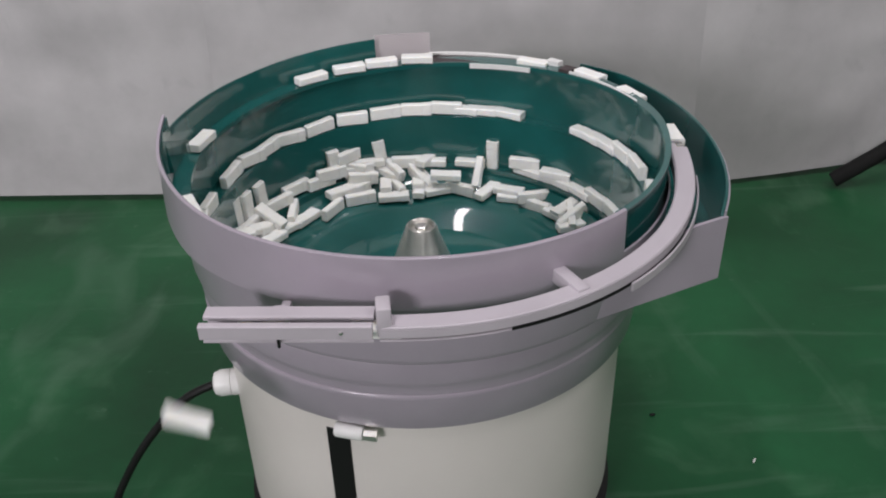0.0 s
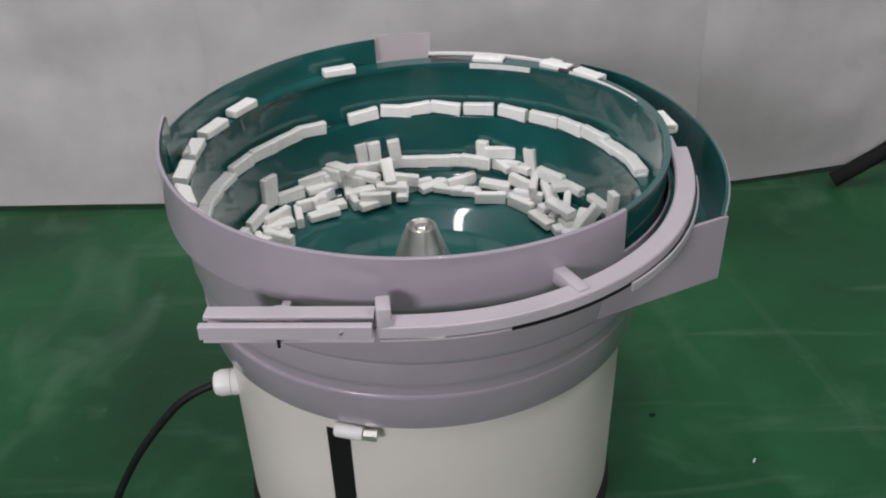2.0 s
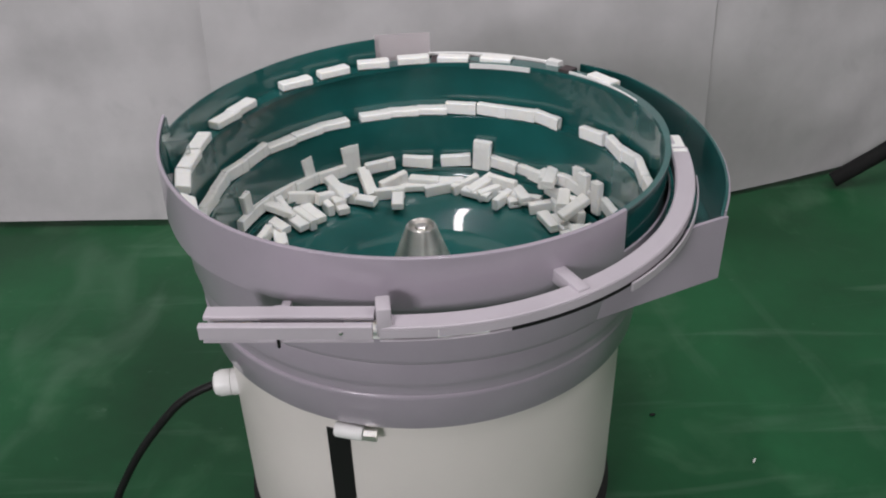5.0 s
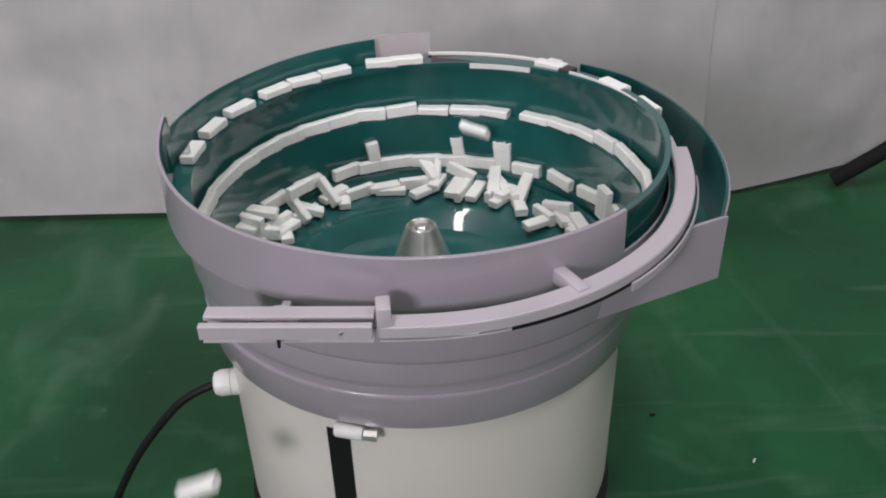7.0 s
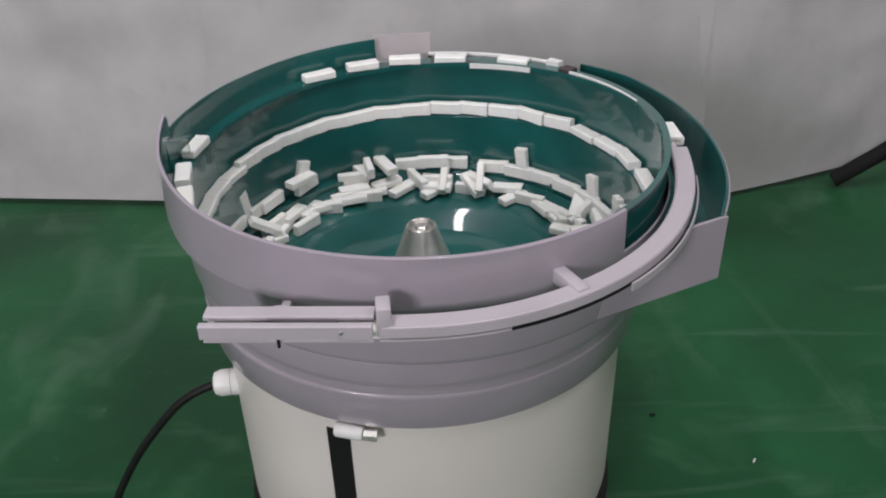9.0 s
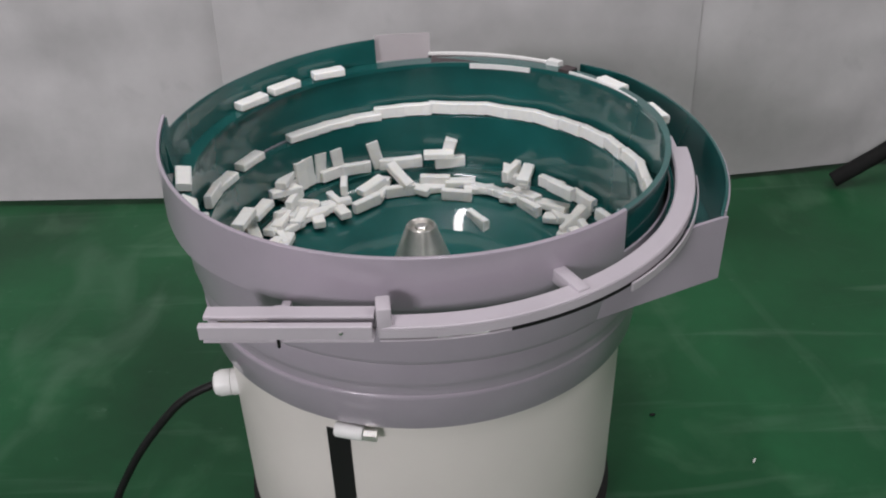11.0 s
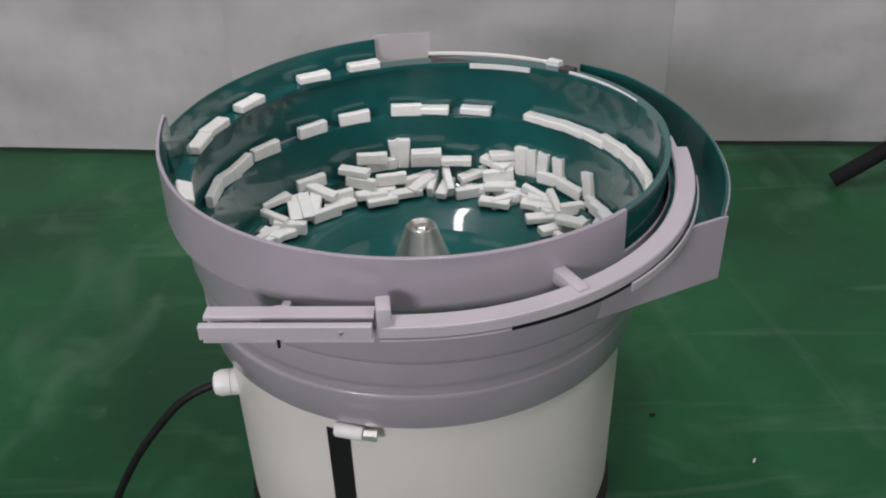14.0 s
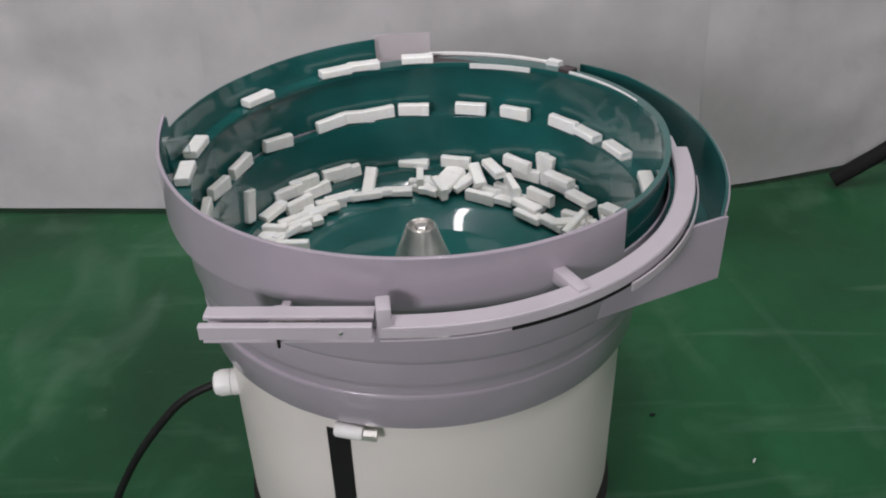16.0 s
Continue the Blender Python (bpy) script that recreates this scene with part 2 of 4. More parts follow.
# collar between drum and bowl
part("collar", lathe([(0.1790, -0.1168), (0.1797, -0.1169), (0.1804, -0.1176), (0.1808, -0.1188), (0.1806, -0.1212), (0.1798, -0.1250), (0.1785, -0.1475), (0.1775, -0.149), (0.1715, -0.149), (0.1712, -0.146), (0.1790, -0.1168)], 144), M_SHELL, feeder)

# outer shell: upper band with its spiral plan, and the two bands below
def shell_band(top, bottom, inset0, inset1, a0, a1, thick=0.0025, n=150, lip=0.0):
    secs = []
    for i in range(n + 1):
        d = a0 + (a1 - a0) * i / n
        R = rim_radius(d)
        zt = top(d) if callable(top) else top
        zb = bottom(d) if callable(bottom) else bottom
        ro, ri = R - inset0, R - (inset1(d) if callable(inset1) else inset1)
        db = d + (1.2 * max(0.0, 1 - i / 5) if a0 > 300 else 0.0)
        secs.append([polar(ro, d, zt - 0.0006), polar(ro - 0.0006, d, zt), polar(ro - thick, d, zt), polar(ri - thick, db, zb), polar(ri, db, zb)])
    return sweep(secs)


def rim_top(d):
    d = d % 360
    return 0.012 * max(0.0, (190 - d) / 13.0) ** 1.3 if d < 190 else 0.0




def west(d):
    """1 on the west side, where the band hangs lower and flares, 0 in the front."""
    return max(0.0, min(1.0, (262 - d) / 50.0))


part("upper_shell", shell_band(rim_top, lambda d: -0.0385 - 0.0065 * west(d), 0.0, lambda d: 0.0012 - 0.0026 * west(d), 312, 177), M_SHELL, feeder)
for name, prof in (("middle_shell", [(0.1898, -0.0345), (0.1910, -0.035), (0.1888, -0.0800), (0.1882, -0.0825), (0.1870, -0.0845), (0.1856, -0.0858), (0.1838, -0.0860), (0.1838, -0.0852), (0.1866, -0.0820), (0.1898, -0.0345)]),
                   ("lower_shell", [(0.1812, -0.0845), (0.1822, -0.0850), (0.1828, -0.0865), (0.1819, -0.1040), (0.1815, -0.1065), (0.1806, -0.1085), (0.1800, -0.1105), (0.1798, -0.1175), (0.1793, -0.1175), (0.1794, -0.1105), (0.1806, -0.1050), (0.1812, -0.0845)])):
    bm = lathe(prof, 144)
    bmesh.ops.translate(bm, verts=bm.verts, vec=(0.0045 if name == "middle_shell" else 0.001, 0.0, 0))
    part(name, bm, M_SHELL, feeder)
# lining of the front shell
part("shell_lining", shell_band(lambda d: rim_top(d) - 0.0015, -0.038, 0.0028, 0.0040, 312, 177, thick=0.0008), M_GREEN, feeder, "glossy green coated lining")
part("back_wall", shell_band(lambda d: 0.0045 * max(0.0, (140 - d) / 40.0), -0.030, 0.0015, 0.0045, 182, 100.7, thick=0.002), M_GREEN, feeder, "glossy green coated track wall")


def spiral_ledge():
    """The climbing track with its lip, and the wall that rises from it to the next turn."""
    bm = bmesh.new()
    prev = None
    u = -850.0
    while u <= 228.0:
        r, w, z, d = track(u)
        if u + 360 <= 228:
            top = track(u + 360)[2] - 0.001
        else:
            top = z
        if u > 100:
            w = float(np.interp(u, (100, 140, 190, 222), (0.0165, 0.012, 0.004, 0.003)))
        skirt = 0.0035 if u > -500 else 0.015
        row = [polar(r, d, z - skirt), polar(r, d, z), polar(r + w, d, z), polar(r + w, d, max(top, z))]
        row = [bm.verts.new(p) for p in row]
        if prev:
            for j in range(3):
                if (row[j].co - row[j + 1].co).length > 1e-5 or (prev[j].co - prev[j + 1].co).length > 1e-5:
                    bm.faces.new((prev[j], row[j], row[j + 1], prev[j + 1]))
        prev = row
        u += 2.0
    bmesh.ops.remove_doubles(bm, verts=bm.verts, dist=1e-6)
    ob = part("spiral_track", bm, M_GREEN, feeder, "glossy green spiral track climbing the bowl", smooth=35)
    md = ob.modifiers.new("thickness", "SOLIDIFY")
    md.thickness, md.offset = 0.0015, 0.0
    return ob


spiral_ledge()
part("bowl_floor", lathe([(0.0, -0.1660), (0.03, -0.1656), (0.045, -0.1646), (0.06, -0.1630), (0.075, -0.1606), (0.09, -0.15705), (0.10, -0.15415), (0.11, -0.15090), (0.12, -0.14735), (0.128, -0.1444), (0.135, -0.1420), (0.142, -0.1405), (0.150, -0.1395), (0.158, -0.1365), (0.164, -0.131), (0.1665, -0.124), (0.1685, -0.124), (0.1685, -0.138), (0.158, -0.1440), (0.13, -0.1475), (0.03, -0.1690), (0.0, -0.1690), (0.0, -0.1660)], 144), M_GREEN, feeder, "glossy green coated bowl floor")
# centre cone
cone = part("centre_cone", lathe([(0.0, -0.1655), (0.0385, -0.1655), (0.0385, -0.162), (0.0130, -0.0920), (0.0122, -0.0902), (0.0108, -0.0898), (0.0098, -0.0908), (0.0092, -0.0930), (0.0, -0.0930)], 64), M_CONE, feeder, "turned steel clamping cone")
part("bolt_head", lathe([(0.0, -0.0900), (0.0045, -0.0900), (0.0055, -0.0908), (0.0055, -0.0935), (0.0, -0.0935)], 6), M_STEEL, cone)

# clear plate and the metal selector at the back
def arc_plate(a0, a1, r0, r1, z0, z1, n=16):
    secs = []
    for i in range(n + 1):
        t = i / n
        d = a0 + (a1 - a0) * t
        ra = r0(t) if callable(r0) else r0
        rb = r1(t) if callable(r1) else r1
        za = z0(t) if callable(z0) else z0
        zb = z1(t) if callable(z1) else z1
        secs.append([polar(ra, d, za), polar(rb, d, za), polar(rb, d, zb), polar(ra, d, zb)])
    return sweep(secs)


part("clear_plate", arc_plate(100.4, 85.5, 0.2075, 0.2095, -0.020, 0.006), M_CLEAR, feeder, "frosted clear acrylic guide plate")
part("selector_channel", arc_plate(86, 43.0, lambda t: 0.2050 - 0.0035 * t, lambda t: 0.2065 - 0.0035 * t, -0.0235, lambda t: -0.0155 + 0.0040 * t), M_SLOT, feeder, "dark brown slotted selector channel")
part("selector_floor", arc_plate(85, 43.5, lambda t: 0.1850 + 0.001 * t, lambda t: 0.2048 - 0.0035 * t, lambda t: -0.0168 + 0.0052 * t, lambda t: -0.0156 + 0.0052 * t), M_SLOT, feeder, "dark brown floor of the selector")
part("selector_outer_strip", arc_plate(86, 48, lambda t: 0.2035 - 0.003 * t, lambda t: 0.2085 - 0.003 * t, lambda t: -0.0152 + 0.0036 * t, lambda t: -0.0132 + 0.0036 * t), M_WHITE, feeder, "pale selector strip along the channel")
part("selector_inner_strip", arc_plate(73, 54, lambda t: 0.1818 + 0.0004 * t, lambda t: 0.1838 + 0.0004 * t, lambda t: -0.0195 + 0.003 * t, lambda t: -0.0148 + 0.0025 * t), M_WHITE, feeder, "white plastic selector strip")
part("selector_block", arc_plate(51.0, 47.2, 0.1960, 0.2045, -0.0145, -0.0065, 2), M_WHITE, feeder, "white plastic selector block")
part("selector_clip", arc_plate(45.0, 41.5, 0.1860, 0.1990, -0.0135, -0.0075, 3), M_SLOT, feeder, "small dark brown clip at the selector's end")
part("guide_strip", arc_plate(42.8, -6, lambda t: 0.1868 + 0.0010 * t, lambda t: 0.1890 + 0.0005 * t, lambda t: -0.0135 + 0.0075 * t, lambda t: -0.0080 + 0.0035 * t, 24), M_WHITE, feeder, "white guide strip along the top of the wall")

bm = bmesh.new()
box(bm, 0.015, 0.0010, 0.012, pose(-0.1865, 0.006, -0.014, 0, 0, 8), bevel=0.0004, seg=1)
part("clear_tab", bm, M_TAB, feeder, "small frosted clear tab at the track's start")

# ---- catch tray on the side ----
def tray_edge(d):
    ph = (180 - d) / 180
    return 0.2213 + 0.0107 * ph, -0.0044 - 0.0172 * ph + 0.0042 * max(0.0, min(1.0, (d + 5) / 40.0))


def tray_wall():
    secs = []
    for i in range(49):
        t = i / 48
        d = 45 - 72.5 * t
        r, z = tray_edge(d)
        r -= 0.008 * max(0, 1 - t * 5) ** 1.5
        secs.append([polar(r, d, z), polar(r + 0.002, d, z), polar(r + 0.002, d, -0.08), polar(r, d, -0.08)])
    return sweep(secs)


tray = part("catch_tray", tray_wall(), M_GREEN, feeder, "green-lined catch tray wall")
secs = []
for i in range(49):
    t = i / 48
    d = 45 - 72.5 * t
    r, z = tray_edge(d)
    r -= 0.008 * max(0, 1 - t * 5) ** 1.5
    secs.append([polar(r + 0.0022, d, z - 0.0015), polar(r + 0.0034, d, z - 0.0015), polar(r + 0.0034, d, -0.0802), polar(r + 0.0022, d, -0.0802)])
part("tray_outer_skin", sweep(secs), M_SHELL, tray, "lilac-grey painted outside")
part("tray_floor", arc_plate(45, -50, 0.180, lambda t: min(0.232, 0.232 - 0.05 * max(0, t - 0.74) / 0.26), -0.079, -0.0765, 40), M_GREEN, tray, "green-coated tray floor")
c0, c1 = Vector((0.2125, -0.109, 0)), Vector((0.112, -0.154, 0))
nrm = Vector((c1.y - c0.y, c0.x - c1.x, 0)).normalized() * 0.0025
bm = sweep([[c + Vector((0, 0, -0.081)), c + nrm + Vector((0, 0, -0.081)), c + nrm + Vector((0, 0, -0.030 - h)), c + Vector((0, 0, -0.030 - h))] for c, h in [(c0.lerp(c1, k / 8), 0.004 * max(0, k - 2)) for k in range(9)]])
part("tray_front_panel", bm, M_SHELL, tray, "lilac-grey painted front panel")

# ---- discharge rail ----
RAIL_D = (43.0, 20.0, -10.0, -18.7, -28.3, -40.3, -54.7, -67.3, -79.7, -95.5)
RAIL_R = (0.1960, 0.1960, 0.1995, 0.2037, 0.2085, 0.2140, 0.2168, 0.2168, 0.2160, 0.2127)
RAIL_Z = (-0.008, -0.009, -0.012, -0.0146, -0.0171, -0.0197, -0.0223, -0.0249, -0.0274, -0.030)


def rail_at(d):
    dd = [-x for x in RAIL_D]
    return float(np.interp(-d, dd, RAIL_R)), float(np.interp(-d, dd, RAIL_Z))


RAIL_END = Vector((-0.130, -0.2040, -0.030))
rail_line = []
for i in range(56):
    d = 80.0 - 175.5 * i / 55
    if d > 43:
        q = (80 - d) / 37
        rail_line.append(polar(0.1905 * (1 - q) + 0.196 * q, d, -0.0145 * (1 - q) - 0.008 * q))
    else:
        r, z = rail_at(d)
        rail_line.append(polar(r, d, z))
for _ in range(3):
    rail_line = [rail_line[0]] + [(a + 2 * b + c) / 4 for a, b, c in zip(rail_line, rail_line[1:], rail_line[2:])] + [rail_line[-1]]
bend = rail_line[-1].copy()
for i in range(1, 9):
    rail_line.append(bend.lerp(RAIL_END, i / 8))
RAIL_S = [0.0]
for a, b in zip(rail_line, rail_line[1:]):
    RAIL_S.append(RAIL_S[-1] + (b - a).length)
RAIL_LEN = RAIL_S[-1]


def rail_point(s):
    """Place and heading on the rail's centre line, s metres from the selector."""
    xyz = [float(np.interp(s, RAIL_S, [p[k] for p in rail_line])) for k in range(3)]
    a = [float(np.interp(min(s + 0.006, RAIL_LEN), RAIL_S, [p[k] for p in rail_line])) for k in range(3)]
    b = [float(np.interp(min(s, RAIL_LEN) - 0.006, RAIL_S, [p[k] for p in rail_line])) for k in range(3)]
    return Vector(xyz), math.degrees(math.atan2(a[1] - b[1], a[0] - b[0]))


def rail_bar(s0, s1, off0, off1, z0, z1, n=60):
    secs = []
    for i in range(n + 1):
        p, h = rail_point(s0 + (s1 - s0) * i / n)
        side = Vector((math.sin(radians(h)), -math.cos(radians(h)), 0))   # to the right of travel: towards the bowl
        b = 0.0008
        secs.append([p + side * off0 + Vector((0, 0, z0)), p + side * off1 + Vector((0, 0, z0)), p + side * off1 + Vector((0, 0, z1 - b)),
                     p + side * (off1 - b) + Vector((0, 0, z1)), p + side * (off0 + b) + Vector((0, 0, z1)), p + side * off0 + Vector((0, 0, z1 - b))])
    return sweep(secs)


s_start = next(s for s, p in zip(RAIL_S, rail_line) if math.degrees(math.atan2(p.y, p.x)) < -9)
s_bend = RAIL_S[55]
s_rail = s_bend + 0.006
rail = part("discharge_rail", rail_bar(s_start, s_rail, -0.0068, 0.0066, -0.0012, 0.0), M_RAIL, feeder, "pale grey painted curved discharge rail")
part("rail_neck", rail_bar(s_start - 0.020, s_start + 0.001, 0.0005, 0.0062, -0.0050, -0.0006, 8), M_RAIL, rail)
part("rail_inner_side", rail_bar(s_start, s_rail, 0.0061, 0.0066, -0.0098, -0.0013), M_RAIL, rail)
part("rail_outer_side", rail_bar(s_start, s_rail, -0.0068, -0.0061, -0.0078, -0.0013), M_RAIL, rail)
part("rail_floor", rail_bar(s_start, s_rail, -0.0060, 0.0066, -0.0108, -0.0099), M_RAIL, rail)
part("rail_lower_strip", rail_bar(s_start + 0.03, s_start + 0.17, -0.0100, -0.0088, -0.0125, -0.0060, 30), M_RAIL, rail)
# the shadow under the rail's outer side, built as a black strip
part("rail_shade_strip", rail_bar(s_start + 0.02, s_start + 0.25, -0.0066, -0.0061, -0.0108, -0.0079), M_BLACK, rail, "black strip standing in for the shade under the rail")
part("straight_bar_back", rail_bar(s_bend + 0.0095, RAIL_LEN, 0.0070, 0.0115, -0.0115, -0.0001, 4), M_RAIL, rail)
part("straight_cover", rail_bar(s_bend + 0.0095, RAIL_LEN, 0.0005, 0.0115, 0.0, 0.0028, 4), M_RAIL, rail)
part("straight_bar_front", rail_bar(s_bend + 0.0095, RAIL_LEN, -0.0110, -0.0061, -0.0052, 0.0040, 4), M_RAIL, rail)
part("rail_bed", rail_bar(s_bend + 0.0095, RAIL_LEN, -0.0060, 0.0069, -0.0115, -0.0099, 4), M_RAIL, rail)


def bracket(x, y, z, turn, sx, sy, sz):
    bm = bmesh.new()
    box(bm, sx, sy, sz, pose(x, y, z, 0, 0, turn), bevel=0.0012)
    return part("bracket", bm, M_RAIL, rail)


bracket(-0.0240, -0.2105, -0.0275, 4, 0.0088, 0.015, 0.020)
bracket(0.089, -0.1850, -0.0275, -64, 0.030, 0.009, 0.010)
bracket(-0.0865, -0.1935, -0.0350, 4, 0.009, 0.008, 0.009)
bracket(-0.0865, -0.1850, -0.0420, 84, 0.024, 0.006, 0.006)
bracket(0.192, -0.037, -0.016, 0, 0.012, 0.006, 0.004)
for x, y in ((-0.0485, -0.2220),):
    bm = lathe([(0, 0), (0.0009, 0), (0.0009, 0.0012), (0, 0.0012)], 12)
    bmesh.ops.transform(bm, verts=bm.verts, matrix=pose(x, y + 0.0010, -0.0305, 90, 0, 0))
    part("set_screw", bm, M_STEEL, rail, "small grey set screw")
bm = lathe([(0, -0.0440), (0.0010, -0.0440), (0.0010, -0.0370), (0, -0.0370)], 12)
bmesh.ops.translate(bm, verts=bm.verts, vec=(-0.0860, -0.2140, 0))
part("bolt_tip", bm, M_BLACK, rail, "dark bolt tip under the rail")

# ---- drum fittings ----
secs = []
for i in range(9):
    d = -115.9 + 6.1 * i / 8
    secs.append([polar(0.1694, d, -0.325), polar(0.1708, d, -0.325), polar(0.1708, d, -0.166), polar(0.1694, d, -0.166)])
part("drum_slot", sweep(secs), M_BLACK, feeder, "black vertical strip on the drum")
clamp = None
p = polar(0.1765, -108.6, -0.1575)
bm = lathe([(0.0, -0.0105), (0.0050, -0.0105), (0.0058, -0.0090), (0.0058, 0.0090), (0.0050, 0.0105), (0.0, 0.0105)], 20)
bmesh.ops.transform(bm, verts=bm.verts, matrix=Matrix.Translation(p) @ pose(0, 0, 0, 0, 90, -17))
clamp = part("clamp_barrel", bm, M_WHITE, feeder, "white clamp barrel under the collar")
bm = lathe([(0.0, -0.005), (0.0045, -0.005), (0.0045, 0.005), (0.0, 0.005)], 6)
bmesh.ops.transform(bm, verts=bm.verts, matrix=Matrix.Translation(polar(0.1765, -103.6, -0.1585)) @ pose(0, 0, 0, 0, 90, -12))
part("clamp_nut", bm, M_STEEL, clamp, "hexagonal steel nut")
gland = part("cable_gland", (lambda b: (bmesh.ops.transform(b, verts=b.verts, matrix=pose(-0.1570, -0.050, -0.2060, 0, -90, 6)), b)[1])(
    lathe([(0.0, 0.0), (0.0115, 0.0), (0.0115, 0.0085), (0.0102, 0.009), (0.0112, 0.0095), (0.0115, 0.0175), (0.0095, 0.0225), (0.006, 0.0240), (0.0, 0.0240)], 16)), M_WHITE, feeder, "white plastic cable gland")

# ---- power cable ----
cable = link("power_cable", tube(curve_points([(-0.176, -0.050, 0.1675), (-0.184, -0.050, 0.165), (-0.205, -0.050, 0.154), (-0.226, -0.050, 0.1345), (-0.2595, -0.050, 0.0915), (-0.288, -0.050, 0.043), (-0.303, -0.058, 0.012), (-0.345, -0.12, 0.0045), (-0.40, -0.30, 0.0045), (-0.52, -0.6, 0.0045), (-0.9, -1.1, 0.0045)], 14), 0.0037), M_BLACK)
tagged(cable, "black rubber power cable curving down to the floor", "cable")
hose = link("hose", tube(curve_points([(0.650, 0.553, 0.0125), (0.686, 0.5505, 0.0385), (0.722, 0.548, 0.066), (0.80, 0.545, 0.132), (0.95, 0.54, 0.25), (1.3, 0.52, 0.45)], 10), 0.0122, 14), M_HOSE)
tagged(hose, "thick black hose rising from the green floor", "hose")

# ---- small litter on the floor ----
def crumb(x, y, sx, sy, sz, turn, mat, label):
    bm = bmesh.new()
    bmesh.ops.create_icosphere(bm, subdivisions=2, radius=0.5)
    for v in bm.verts:
        v.co *= 1 + 0.25 * noise.noise(v.co * 3 + Vector((x * 40, y * 40, 0)))
        v.co = Vector((v.co.x * sx, v.co.y * sy, v.co.z * sz))
    low = min(v.co.z for v in bm.verts)
    ob = link("floor_litter", bm, mat)
    ob.matrix_world = pose(x, y, -low, 0, 0, turn)
    return tagged(ob, label, "litter")


crumb(0.325, -0.011, 0.0075, 0.0022, 0.0018, 55, M_WHITE, "tiny white plastic shaving on the green floor")
crumb(0.240, 0.061, 0.0065, 0.0045, 0.0025, 10, M_BLACK, "small dark crumb on the green floor")

# ---- the plastic parts that the bowl feeds ----
LEN, WID, HGT = 0.0302, 0.0122, 0.0074


def housing_mesh():
    """A small open-ended rectangular connector housing."""
    bm = bmesh.new()
    t, c = 0.0021, 0.0010
    secs = []
    L = LEN / 2
    def ring(x, w, h):
        a, b = w / 2, h / 2
        return [Vector((x, y, z)) for y, z in ((-a + c, -b), (a - c, -b), (a, -b + c), (a, b - c), (a - c, b), (-a + c, b), (-a, b - c), (-a, -b + c))]
    def ring_in(x, w, h):
        return [Vector((x, p.y * (w - 2 * t) / w, p.z * (h - 2 * t) / h)) for p in ring(x, w, h)]
    seq = [ring_in(L - 0.0010, WID, HGT), ring_in(L, WID, HGT), ring(L, WID, HGT), ring(L - 0.008, WID, HGT), ring(L - 0.0085, WID * 0.96, HGT * 0.95),
           ring(-L + 0.001, WID * 0.96, HGT * 0.95), ring(-L, WID * 0.88, HGT * 0.85)]
    rings = [[bm.verts.new(p) for p in s] for s in seq]
    for p, q in zip(rings, rings[1:]):
        for j in range(8):
            bm.faces.new((p[j], p[(j + 1) % 8], q[(j + 1) % 8], q[j]))
    bm.faces.new(rings[0])
    bm.faces.new(rings[-1])
    bmesh.ops.recalc_face_normals(bm, faces=bm.faces)
    me = bpy.data.meshes.new("connector_housing")
    bm.to_mesh(me)
    bm.free()
    me.materials.append(M_PART)
    return me


HOUSING = housing_mesh()


def housing():
    ob = new("connector_housing", HOUSING)
    return tagged(ob, "small white plastic connector housing being fed by the bowl", "connector housing", "white housings in the feeder")


# passing times at north on the middle track and the top track, and the drops at the rail's end
PASS_MID = [-3.22, -2.87, -2.58, -2.29, -2.2, -1.14, -0.8, -0.57, -0.37, 0.0, 0.38, 0.8, 1.23, 1.64, 2.01, 2.25, 2.66, 3.35, 3.69, 4.06, 4.45, 4.81, 5.16, 5.51, 6.04, 6.4,
            6.79, 7.18, 7.57, 7.92, 8.3, 8.64, 9.01, 9.35, 9.71, 9.99, 10.34, 10.66, 11.0, 11.33, 11.63, 11.98, 12.3, 12.46, 13.27, 13.79, 14.12, 14.77, 15.33, 16.03, 16.46,
            16.71, 17.07, 17.82, 18.46, 18.97, 19.48]
PASS_TOP = [-0.03, 0.36, 0.72, 1.16, 2.84, 4.09, 4.58, 5.02, 5.45, 5.9, 6.35, 7.09, 7.36, 7.89, 8.25, 8.61, 9.11, 9.57, 10.07, 11.96, 12.49, 12.93, 14.56, 15.13, 15.97, 16.56,
            16.88, 17.84, 18.96, 19.46]
DROPS = [-0.1, 0.5, 1.27, 2.6, 3.57, 5.3, 6.22, 6.84, 7.56, 8.74, 9.35, 10.2, 11.34, 12.8, 13.5, 14.31, 16.7, 17.6]
RAIL_SPEED = 0.087


def floor_rest(k):
    """Where a dropped housing comes to lie, on the floor before the drum."""
    r = random.Random(900 + k)
    return pose(-0.17 + r.uniform(-0.05, 0.05), -0.30 + r.uniform(-0.05, 0.05), HGT / 2 + 0.0005, 0, 0, r.uniform(-80, 80))


def on_track(u, seed):
    """A housing's pose on the spiral."""
    r, w, z, d = track(u)
    jr = 0.0006 * math.sin(seed * 7.1)
    yaw = d - 90 + 5 * math.sin(seed * 3.3)
    if u < -900:
        z += 0.001
    edge = 1.0 if u < -60 else max(0.0, -u / 60.0)       # on edge on the lower tracks, flat on the top one
    edge *= 1.0 if math.sin(seed * 12.9) < 0.55 else 0.0
    half = HGT / 2 + (WID - HGT) / 2 * edge
    zc = z + 0.0008 + half
    rc = r + 0.0038 - 0.0013 * edge + jr
    p = polar(rc, d, zc + RIM)
    return Matrix.Translation(p) @ pose(0, 0, 0, 0, 5 * math.sin(seed * 9.1) * edge, yaw) @ pose(0, 0, 0, 90 * edge, 0, 0)


